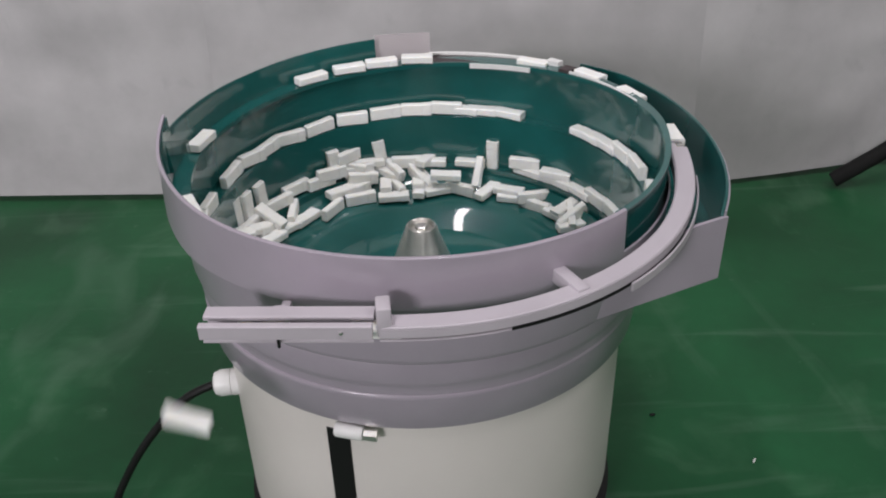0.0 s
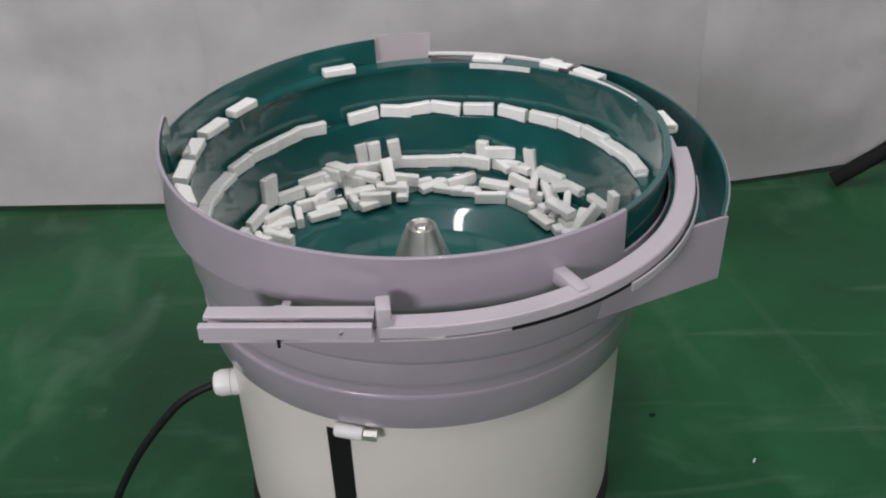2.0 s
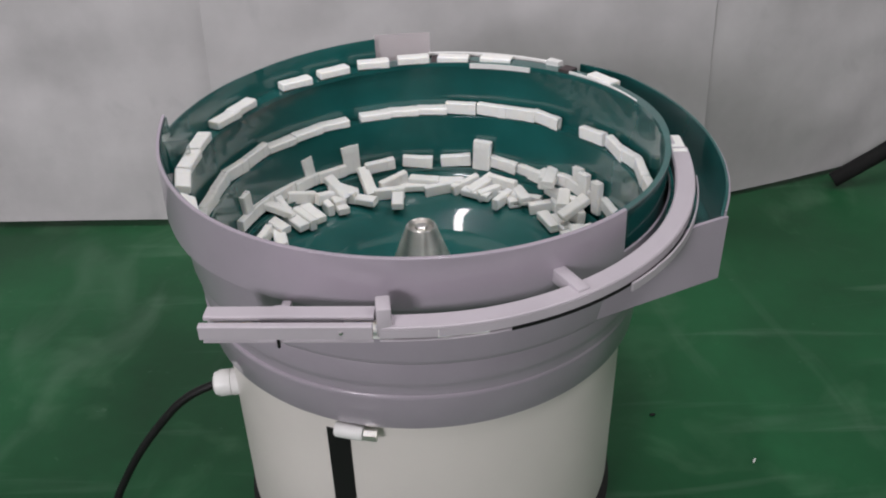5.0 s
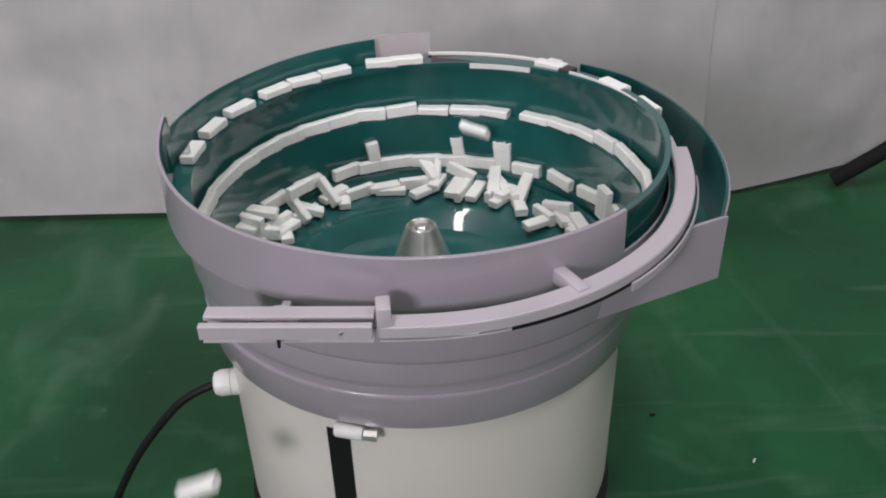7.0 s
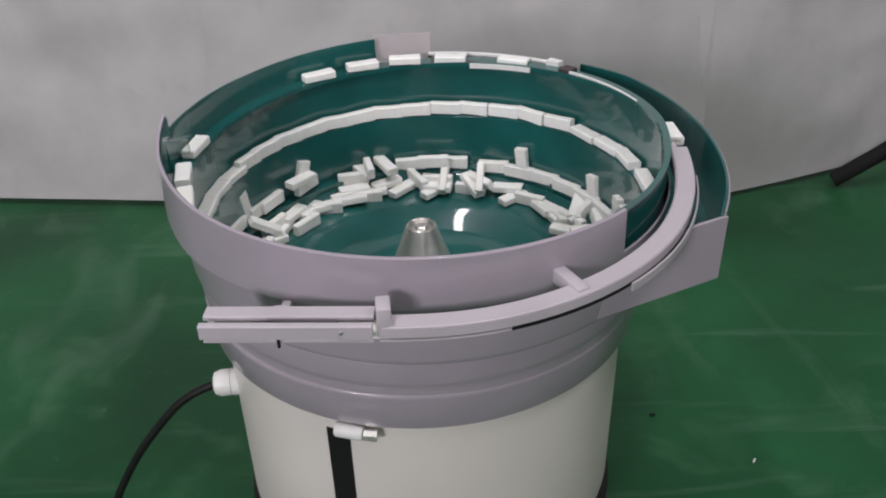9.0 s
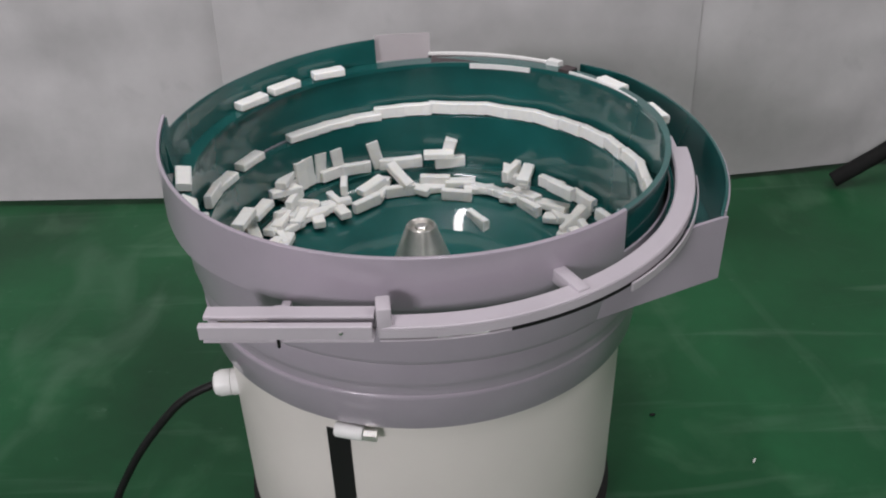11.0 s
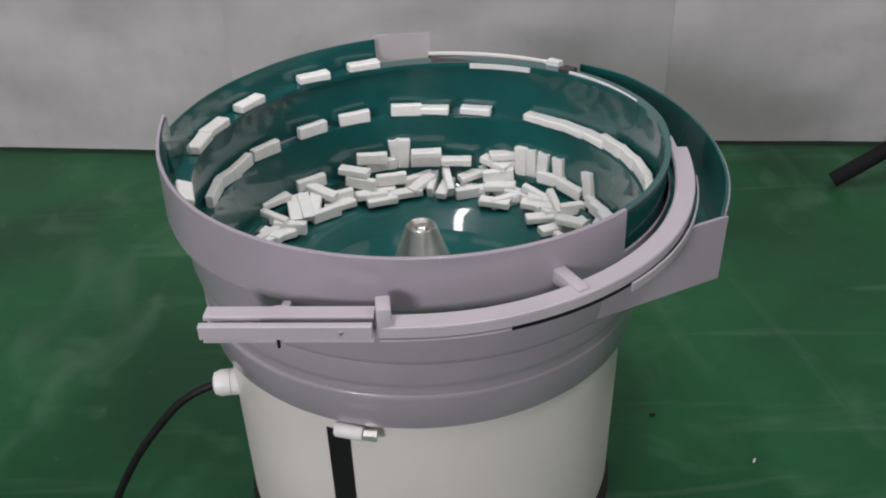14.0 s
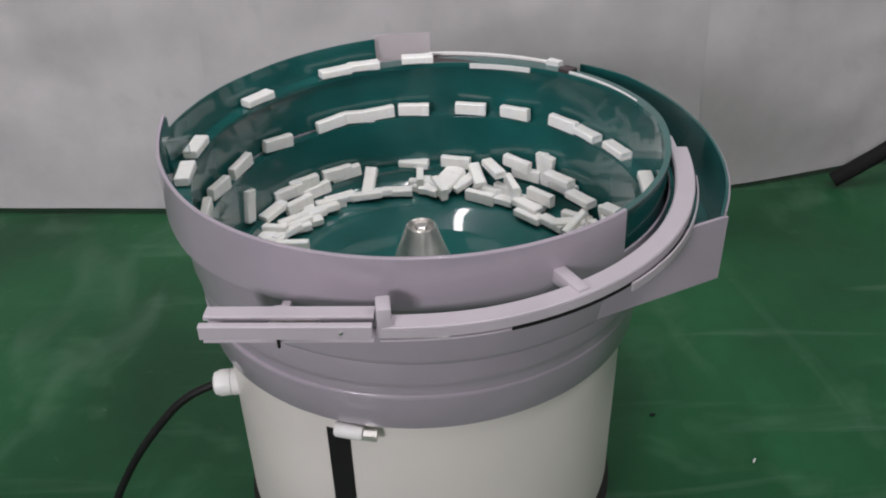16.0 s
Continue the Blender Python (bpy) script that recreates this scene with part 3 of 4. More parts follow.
def heap_pose(a, r, z, m):
    return Matrix.Translation(polar(r, a, z + RIM) + Vector((0.005, 0.003, 0))) @ pose(0, 0, 0, 0, 0, a) @ m


def times_of(t0, t1, step):
    n = max(1, int(round((t1 - t0) / step)))
    return [t0 + (t1 - t0) * i / n for i in range(n + 1)]


def drop_rows(te, k):
    """Sliding out of the rail, tipping over and falling to the floor."""
    end, h = rail_point(RAIL_LEN)
    out = []
    z0 = end.z + RIM - 0.0060
    for dt, dx, dz, tip in ((-0.2, 0.006, 0, 0), (-0.1, 0.000, -0.001, -6), (0.0, -0.009, -0.006, -48), (0.05, -0.013, -0.028, -98), (0.1, -0.023, -0.070, -160), (0.15, -0.027, -0.132, -205), (0.2, -0.031, -0.212, -255)):
        out.append((te + dt, Matrix.Translation((end.x + dx, end.y, z0 + dz)) @ pose(0, 0, 0, 0, 0, h) @ pose(0, 0, 0, 0, -tip, 0)))
    rest = floor_rest(k)
    mid = rest.copy()
    mid.translation = (-0.162, -0.225, 0.02)
    out.append((te + 0.26, mid))
    out.append((te + 0.45, rest))
    return out


# ---- what is seen of the heap on its way past the back of the bowl ----
# lay(seconds, (angle, radius in mm, height in mm over the floor's edge, turn from the way of travel, pitch, Edge or Flat), ...)
PASSES = []


def lay(t0, *pieces):
    for angle, r, h, turn, pitch, side in pieces:
        speed = 25.7 if h >= 21 else 29.5 if h > 12 else 33.0
        PASSES.append((t0 - (164.0 - angle) / speed, t0 + (angle - 11.0) / speed, speed, (r, h, turn, pitch, side)))


lay(0,
    (82.2, 146.1, 5, 24, 0, "F"), (79.6, 146.3, 21, 8, -4, "F"), (73.9, 147.4, 7, -8, -6, "E"), (67.7, 156, 23, -88, -50, "E"), (64.7, 174.7, 34.7, 0, 90, "E"), (63.8, 152.6, 6, 73, 6, "F"), (55.7, 156.5, 9, 10, 0, "F"),
    (53.6, 153.5, 4, 19, 0, "F"), (52.9, 172.5, 34, 18, 0, "E"), (45.8, 157.1, 10, 50, 0, "E"), (43.2, 153.5, 4, 6, 0, "E"), (40.6, 172.5, 34, 22, 0, "F"), (32.8, 154.1, 5, 5, 0, "F"), (31.1, 159.5, 14, -85, -10, "F"))
lay(0,
    (27.3, 157.1, 10, -30, -19, "E"), (26.5, 157.7, 11, 86, 27, "E"), (24.4, 154.1, 5, 79, 0, "F"))
lay(2,
    (154.6, 143.8, 6, 86, 0, "E"), (153.8, 153.5, 4, -20, 0, "F"), (153.1, 153.5, 4, -45, 0, "F"), (149.4, 154.6, 10, -36, 0, "F"), (147.3, 159.5, 14, -7, 0, "E"), (146.8, 154.7, 6, 18, 0, "E"), (146.1, 171, 34.7, 0, 87, "E"),
    (144, 171, 34.7, 0, 88, "E"), (138.7, 155, 6.5, 54, 6, "E"), (132, 157.1, 10, -16, 0, "E"), (131.1, 141.5, 4, -14, 0, "F"), (127.5, 172.5, 25, -9, 0, "E"), (127.2, 157.7, 11, 17, 4, "E"), (126.3, 147.5, 5, -13, 0, "F"))
lay(2,
    (125.7, 166, 18, -6, 0, "F"), (121.5, 170.5, 28, -65, 0, "E"), (118, 165.5, 33, -60, -4, "F"), (117, 148, 6.5, 86, 7, "E"), (115, 161.8, 17, -20, -5, "E"), (113.4, 147.7, 11, -13, 4, "F"), (110.3, 132.3, 4, 10, 0, "F"),
    (109.7, 159.8, 21, -46, -3, "F"), (109.1, 132.2, 9, -19, 0, "E"), (108.7, 175.5, 34.7, 0, 95, "E"), (104.6, 171, 34.7, 0, 93, "E"), (101.4, 153.7, 24, 89, 25, "F"), (101.2, 142.5, 13, -13, -4, "F"), (97.7, 171, 34.7, 0, 97, "E"))
lay(2,
    (96.7, 143.3, 6.5, 80, 6, "F"), (96.1, 150.3, 16, -7, -9, "E"), (90.8, 154.7, 6, 16, 0, "E"), (85, 154.4, 5.5, 37, 2, "F"), (83.1, 170.7, 25, 2, 0, "E"), (78.4, 148.1, 5, -8, 0, "F"), (74.3, 157.4, 10.5, 38, 5, "E"),
    (71.7, 148.2, 4, 8, 0, "F"), (69.8, 165.8, 29.5, -2, -2, "E"), (67.8, 171, 34.7, 0, 92, "E"), (62, 172.5, 40, 23, 0, "E"), (61.7, 172.5, 30, -25, -14, "F"), (61, 155, 13, 9, -3, "F"), (60.8, 141.8, 5, 24, 0, "E"))
lay(2,
    (55.5, 172.5, 29, -5, -4, "F"), (51.3, 161.7, 18, -3, -8, "E"), (51.2, 175.5, 34.7, 0, 98, "E"), (47.8, 145.4, 5, -6, 0, "E"), (47.5, 166, 21, -63, -15, "E"), (47.5, 156.5, 9, 17, 0, "E"), (41.2, 166, 17, -34, -16, "F"),
    (36.4, 157.1, 10, 79, 0, "F"), (35.5, 172.5, 27, 60, 0, "F"), (34.8, 138.5, 4, -7, 0, "F"), (33, 166, 17, -48, -29, "E"), (32.8, 155.5, 7.5, -71, -7, "E"), (24.4, 156.5, 9, -90, 4, "F"), (23.6, 148, 5.5, 80, 2, "F"))
lay(2,
    (21.5, 157.7, 11, -46, -23, "F"))
lay(4,
    (152.7, 155.3, 7, -52, 4, "E"), (146.8, 142.6, 5, -46, 0, "F"), (138.7, 158.6, 15, -84, -42, "F"), (135, 144.1, 5.5, -11, 3, "E"), (132.5, 132, 4.5, 79, 3, "F"), (132.5, 155.4, 12, 18, 10, "E"), (124.7, 154.1, 5, -1, 0, "F"),
    (121.2, 157.1, 10, -13, 0, "F"), (115.2, 148.3, 5, 19, 5, "E"), (112.1, 156.5, 9, -5, 4, "F"), (105.7, 155.6, 7.5, 42, 11, "E"), (100.1, 145, 5, -10, 0, "F"), (99.4, 154.7, 11, 52, 18, "F"), (94.8, 150.9, 6.5, 51, 6, "E"))
lay(8,
    (157.1, 171, 34.7, 0, 73, "E"), (151.5, 153.8, 4.5, 22, 3, "F"), (151.3, 154.4, 5.5, -4, 2, "E"), (147.5, 157.1, 10, -9, 0, "F"), (143.9, 148.2, 4, -13, 0, "E"), (142.9, 166, 18, -13, 0, "E"), (135.7, 172.5, 23, -67, -15, "F"),
    (135.1, 157.1, 10, 13, 4, "F"), (133.3, 166.1, 27, 86, 5, "E"), (129.5, 150.9, 5, 36, 4, "F"), (127.5, 163, 28, -71, -8, "F"), (123.8, 156.8, 12, -59, -9, "E"), (118.4, 169.5, 23.5, -3, 2, "E"), (117, 145.3, 4.5, 45, 3, "F"))
lay(8,
    (116.4, 146.4, 8, -6, 0, "F"), (116.1, 153.7, 12, -6, 0, "E"), (110.3, 157.2, 31, 4, 0, "E"), (110, 150.9, 15, 87, 38, "E"), (103.9, 169.5, 25, 2, 0, "E"), (103.4, 152.6, 5, 0, 0, "E"), (102.5, 151.3, 11, -41, -21, "F"),
    (96.1, 151.9, 19, -77, -43, "E"), (89.5, 157.7, 11, 13, 4, "F"), (89.5, 169.5, 25, 13, 0, "E"), (86.2, 154.1, 5, 68, 5, "F"), (80, 169.9, 25, 5, 0, "E"), (79.7, 155.3, 7, 10, 0, "E"), (79.2, 171, 34.7, 0, 97, "E"))
lay(8,
    (70.8, 172.5, 25, 6, 0, "E"), (70.1, 155.3, 7, 1, 0, "F"), (68.1, 152, 4, -12, 0, "F"), (61.6, 172.5, 25, 5, 0, "E"), (58.7, 155.9, 8, 7, 0, "E"), (57, 165.1, 20, -52, -28, "F"), (55.2, 143.7, 5, 39, 0, "F"),
    (53.8, 165.1, 17, 86, 39, "E"), (52.3, 172.5, 25, 7, 0, "E"), (50.7, 175.5, 34.7, 0, 99, "E"), (50.1, 156.8, 9.5, 74, 2, "F"), (45.5, 166, 16, -10, -18, "E"), (43.5, 149.4, 6.5, 79, 5, "F"), (43, 172.5, 25, 2, 0, "E"))
lay(8,
    (39.9, 145.8, 6, 80, 4, "E"), (36.5, 175.5, 34.7, 0, 95, "E"), (35, 149.1, 5, 85, 5, "F"), (34.6, 175.5, 34.7, 0, 93, "E"), (32.2, 157.7, 16, -71, -31, "F"), (30, 158.9, 13, -23, -26, "F"), (27.9, 154.1, 5, 81, 0, "E"),
    (25.5, 157.1, 10, 10, -12, "E"), (23.7, 146.2, 4, 80, 0, "F"), (23.3, 154.4, 7.5, 81, -5, "F"))
lay(11.5,
    (96.7, 132.9, 5.5, 15, 2, "E"), (94.2, 146.4, 16, 25, 8, "F"), (90.4, 146.8, 11, 26, 4, "E"), (88.3, 149, 9, 58, 15, "F"), (82.6, 154.2, 19, -48, -34, "F"), (81.3, 145.6, 6, 4, 0, "E"), (81, 169.5, 25, 6, 0, "E"),
    (74.9, 148.5, 5.5, -28, -4, "F"), (69.8, 162.5, 36, 5, 0, "F"), (67.6, 157.1, 10, -3, 0, "E"), (66.5, 152.1, 4, 14, 0, "F"), (66.3, 169.5, 25, 19, 0, "E"), (58.2, 156.5, 9, 13, 0, "F"), (58.2, 139.3, 4, 2, 0, "E"))
lay(11.5,
    (50.8, 154.1, 5, 19, 0, "F"), (45.3, 116.2, -7, -32, 0, "E"))
lay(14,
    (154.3, 154.7, 6, -12, 0, "E"), (154, 155.3, 7, 86, 4, "F"), (153.2, 146.1, 5.5, -35, 3, "F"), (148.6, 159.5, 14, -90, -8, "E"), (148, 142.9, 9, -64, -4, "E"), (142.9, 172.5, 22, -14, 0, "F"), (139.6, 157.3, 13, 53, 22, "F"),
    (136.3, 150.8, 14, 61, 23, "F"), (131.3, 153.2, 12.5, 44, 21, "F"), (130.8, 139.1, 5, -7, 0, "E"), (128.5, 169.5, 25, -6, 0, "E"), (127.4, 157.3, 19, -58, -17, "F"), (122.9, 143.5, 5, -1, 0, "F"), (121.6, 152.4, 10, -11, 0, "E"))
lay(14,
    (113.7, 158.2, 29, -40, -4, "F"), (112.4, 150.8, 19, -41, -5, "E"), (109.8, 140.8, 9, -3, -4, "F"), (106.2, 134.4, 4, 1, 0, "F"), (106.1, 166.7, 35, -8, -4, "E"), (102.8, 169.5, 25, 3, 0, "E"), (100.4, 153.6, 16, -1, 0, "E"),
    (97.4, 173.2, 34.7, 0, 96, "E"), (95.2, 140.6, 5.5, 6, 2, "F"), (94.9, 171, 34.7, 0, 86, "E"), (90.3, 157.7, 11, 23, 4, "E"), (89.1, 148.4, 11, 46, 13, "F"), (87.5, 169.5, 26, 2, 0, "E"), (87.1, 160.7, 38, 3, 0, "F"))
lay(14,
    (84.9, 154.7, 7.5, 81, 12, "E"), (80, 148.1, 6.5, 78, 7, "F"), (78.8, 149.3, 14, -70, -24, "E"), (76.5, 162, 30, 8, 0, "F"), (70.5, 163.2, 16, 42, 7, "F"), (69.5, 145.5, 5.5, 31, 2, "E"), (63, 167.3, 30, -14, -7, "F"),
    (60.8, 160.9, 21, 26, 4, "E"), (60.2, 172.5, 38, 31, 0, "F"), (59.8, 172.5, 27, 19, 0, "E"), (58.8, 153.7, 13, 18, 4, "F"), (57.7, 135.6, 4.5, 15, -2, "F"), (54.3, 143.7, 5, 50, 5, "E"), (54.2, 173.1, 34.7, 0, 93, "E"))
lay(14,
    (51.1, 156.5, 9, 14, -5, "F"), (50.9, 175.5, 34.7, 0, 94, "E"), (46.5, 175.5, 34.7, 0, 86, "E"), (44.9, 158.3, 12, 10, -16, "E"), (42.1, 172.5, 26, 10, 0, "E"), (41.5, 157.7, 11, 32, -5, "F"), (41.3, 148.3, 8.5, 29, -2, "F"),
    (40.2, 175.5, 34.7, 0, 96, "E"), (36.3, 158.3, 12, -23, -20, "E"), (35.6, 140.1, 4, 58, 0, "F"), (34.3, 172.5, 25, 2, -4, "E"), (28.3, 166, 15, 65, 4, "E"), (27.1, 175.5, 34.7, 0, 103, "E"), (25.7, 136.3, 5, 82, 0, "F"))
lay(14,
    (24.1, 154.7, 6, 88, 0, "E"), (21.2, 172.5, 23.5, 0, -2, "E"))
lay(16,
    (156.5, 128.1, 3, -71, 0, "E"), (155.5, 153.5, 4, -90, 0, "F"), (155, 171, 34.7, 0, 79, "E"), (152.2, 155.9, 8, -74, 0, "E"), (152.1, 154.4, 5.5, -20, 3, "F"), (146.2, 166, 17, 0, 5, "F"), (145.6, 142.9, 4, -28, 0, "F"),
    (142.7, 151.1, 5.5, -21, 2, "E"), (137.8, 169.5, 24.5, -12, 2, "E"), (136.6, 159.5, 14, 0, 0, "E"), (135, 146.9, 5.5, 73, 9, "F"), (131.2, 169.5, 27, -7, 0, "E"), (127.7, 166, 16.5, -5, 6, "E"), (124.8, 153.5, 4, -15, 0, "E"))
lay(16,
    (120.6, 154.7, 6, -5, 0, "F"), (118.6, 169.5, 26, -1, 0, "E"), (115.4, 169.5, 23.5, -3, 6, "E"), (108.2, 159.2, 13.5, 59, 37, "F"), (98.8, 146.5, 5, -9, 0, "F"))


def ring_pose(angle, r, h, turn, pitch, side):
    """A housing going round on the bowl's floor or low track."""
    m = Matrix.Translation(polar(r / 1000, angle, h / 1000 - 0.1395 + RIM)) @ pose(0, 0, 0, 0, 0, angle - 90 + turn)
    return m @ pose(0, 0, 0, 0, -pitch, 0) @ pose(0, 0, 0, 90 * side, 0, 0)


def heap_plans():
    """Each housing passes the back of the bowl, goes on round the near side, where it tumbles into a new place, and passes again."""
    chains = []
    for p in sorted(PASSES, key=lambda q: q[0]):
        free = [c for c in chains if c[-1][1] + 2.6 < p[0]]
        if free:
            max(free, key=lambda c: c[-1][1]).append(p)
        else:
            chains.append([p])
    plans = []
    for c in chains:
        knots = []                                   # seconds, angle, and the five numbers of the pose
        for n, (t_in, t_out, speed, (r, h, turn, pitch, side)) in enumerate(c):
            state = (r, h, turn, pitch, 1.0 if side == "E" else 0.0)
            if n == 0 and t_in > 0:
                knots.append((0.0, 164.0 + min(speed * t_in, 190.0), state))
            base = -360.0 * n
            knots += [(t_in, 164.0 + base, state), (t_out, 11.0 + base, state)]
            if n == len(c) - 1 and t_out < 16.0:
                knots.append((16.0, 11.0 + base - min(speed * (16.0 - t_out), 190.0), state))
        tk = [k[0] for k in knots]
        rows = []
        for t in times_of(0.0, 16.0, 0.25):
            v = [float(np.interp(t, tk, [k[2][j] for k in knots])) for j in range(5)]
            angle = float(np.interp(t, tk, [k[1] for k in knots]))
            a = angle % 360
            low = max(0.0, min(1.0, min(a - 166, 369 - a) / 22.0)) if a > 90 else 0.0     # down into the heap on the near side
            r, h, turn, pitch, side = v
            stray = max(0.0, min(1.0, (a - 100) / 20.0)) if r < 125 else 0.0              # rolls inwards once past the back
            r, h = r + (148 - r) * stray, h + (5 - h) * stray
            r += (min(r, 146.0) - r) * low
            h += (min(h, 9.0) - h) * low
            rows.append((t, ring_pose(angle, r, h, turn, pitch * (1 - low), side)))
        plans.append(rows)
    return plans


def plan_housings():
    """One list of (seconds, pose) rows for every housing."""
    plans = []
    # match the middle track's train to the top track's, and the top track's to the drops
    later = [b for b in PASS_TOP if b > 9.7]
    climb, j = {}, 0
    for b in later:
        best = min(range(j, len(PASS_MID)), key=lambda i: abs(PASS_MID[i] + 13.4 - b))
        climb[best] = b
        j = best + 1
    chains = [(None, b) for b in PASS_TOP if b <= 9.7] + [(i, climb.get(i)) for i in range(len(PASS_MID))]
    goes = {}
    tops = sorted(b for _, b in chains if b is not None)
    used = 0
    for k, te in enumerate(DROPS):
        want = te - 0.1 - RAIL_LEN / RAIL_SPEED - 0.35
        if want < tops[0] - 0.3:
            continue
        c = min(range(used, len(tops)), key=lambda i: abs(tops[i] - want))
        goes[tops[c]] = k
        used = c + 1
    seed = 0
    for i, b in chains:
        seed += 1
        knots = []
        if i is not None:
            a = PASS_MID[i]
            knots += [(a - 4, -270 - 104), (a + 4.2, -270 + 109.2)]
            knots.insert(0, (a - 34, -374 - 30 * 25.7))
        if b is not None:
            if i is None:
                knots.append((b - 14, 90 - 14 * 27.0))
            knots += [(b - 3.6, 90 - 99), (b + 0.36, 100)]
        if b is None:
            knots.append((knots[-1][0] + 1.5, knots[-1][1] + 39))     # then back into the heap, on the near side
        tk, uk = [k[0] for k in knots], [k[1] for k in knots]
        stop = tk[-1]
        rows = [(t, on_track(float(np.interp(t, tk, uk)), seed)) for t in times_of(0.0, 16.0, 0.4) if t <= stop]
        if stop < 16.0:
            if b is not None and b in goes:
                k = goes[b]
                te = DROPS[k]
                for t in times_of(stop + 0.2, te - 0.3, 0.3):
                    s = RAIL_LEN * (t - stop) / (te - 0.1 - stop)
                    p, h = rail_point(s)
                    rows.append((t, Matrix.Translation((p.x, p.y, p.z + RIM - 0.0060 + 0.0050 * max(0.0, min(1.0, (s_start + 0.004 - s) / 0.03)))) @ pose(0, 0, 0, 0, 0, h)))
                rows += drop_rows(te, k)
            else:
                u = uk[-1]
                r, w, z, d = track(u)
                rr = random.Random(seed)
                rad = rr.uniform(0.145, 0.152)
                rows.append((stop + 0.05, on_track(u + 1.4, seed)))
                rows.append((stop + 0.22, heap_pose(d - 7, r - 0.016, z - 0.012, pose(0, 0, 0, 30, 0, 80))))
                rows.append((stop + 0.36, heap_pose(d - 11, rad, -0.118, pose(0, 0, 0, 60, 0, 60))))
                t = stop + 0.55
                while t < 16.4:
                    rows.append((t, heap_pose(d - 11 - 31 * (t - stop - 0.36), rad, -0.134, pose(0, 0, 0, 12, 4, 70))))
                    t += 0.5
        plans.append(rows)
    # on the rail already at the start
    for k, te in enumerate(DROPS):
        if k in goes.values():
            continue
        rows = []
        for t in times_of(0.0, te - 0.3, 0.3) if te > 0.4 else []:
            s = RAIL_LEN - RAIL_SPEED * (te - 0.1 - t)
            if s < 0:
                continue
            p, h = rail_point(s)
            rows.append((t, Matrix.Translation((p.x, p.y, p.z + RIM - 0.0060 + 0.0050 * max(0.0, min(1.0, (s_start + 0.004 - s) / 0.03)))) @ pose(0, 0, 0, 0, 0, h)))
        if te < 16:
            rows += drop_rows(te, k)
        if rows:
            plans.append(rows)
    return plans + heap_plans()


def close_rows(rows):
    """Rows from the clip's start to its end, in time order, without turns over 80 degrees."""
    rows = sorted(rows, key=lambda r: r[0])
    if rows[0][0] > 0:
        rows.insert(0, (0.0, rows[0][1]))
    inside = [r for r in rows if 0 <= r[0] <= 16.0]
    if not inside or inside[0][0] > 1e-6:
        before = [r for r in rows if r[0] <= 0][-1]
        after = [r for r in rows if r[0] > 0]
        m = before[1]
        if after:
            m = before[1].lerp(after[0][1], -before[0] / (after[0][0] - before[0]))
        inside.insert(0, (0.0, m))
    if inside[-1][0] < 16.0 - 1e-6:
        after = [r for r in rows if r[0] > 16.0]
        m = inside[-1][1]
        if after:
            m = m.lerp(after[0][1], (16.0 - inside[-1][0]) / (after[0][0] - inside[-1][0]))
        inside.append((16.0, m))
    out, last = [], None
    for t, m in inside:
        if last is None or frame(t) > frame(last):
            out.append((t, m))
            last = t
    return out


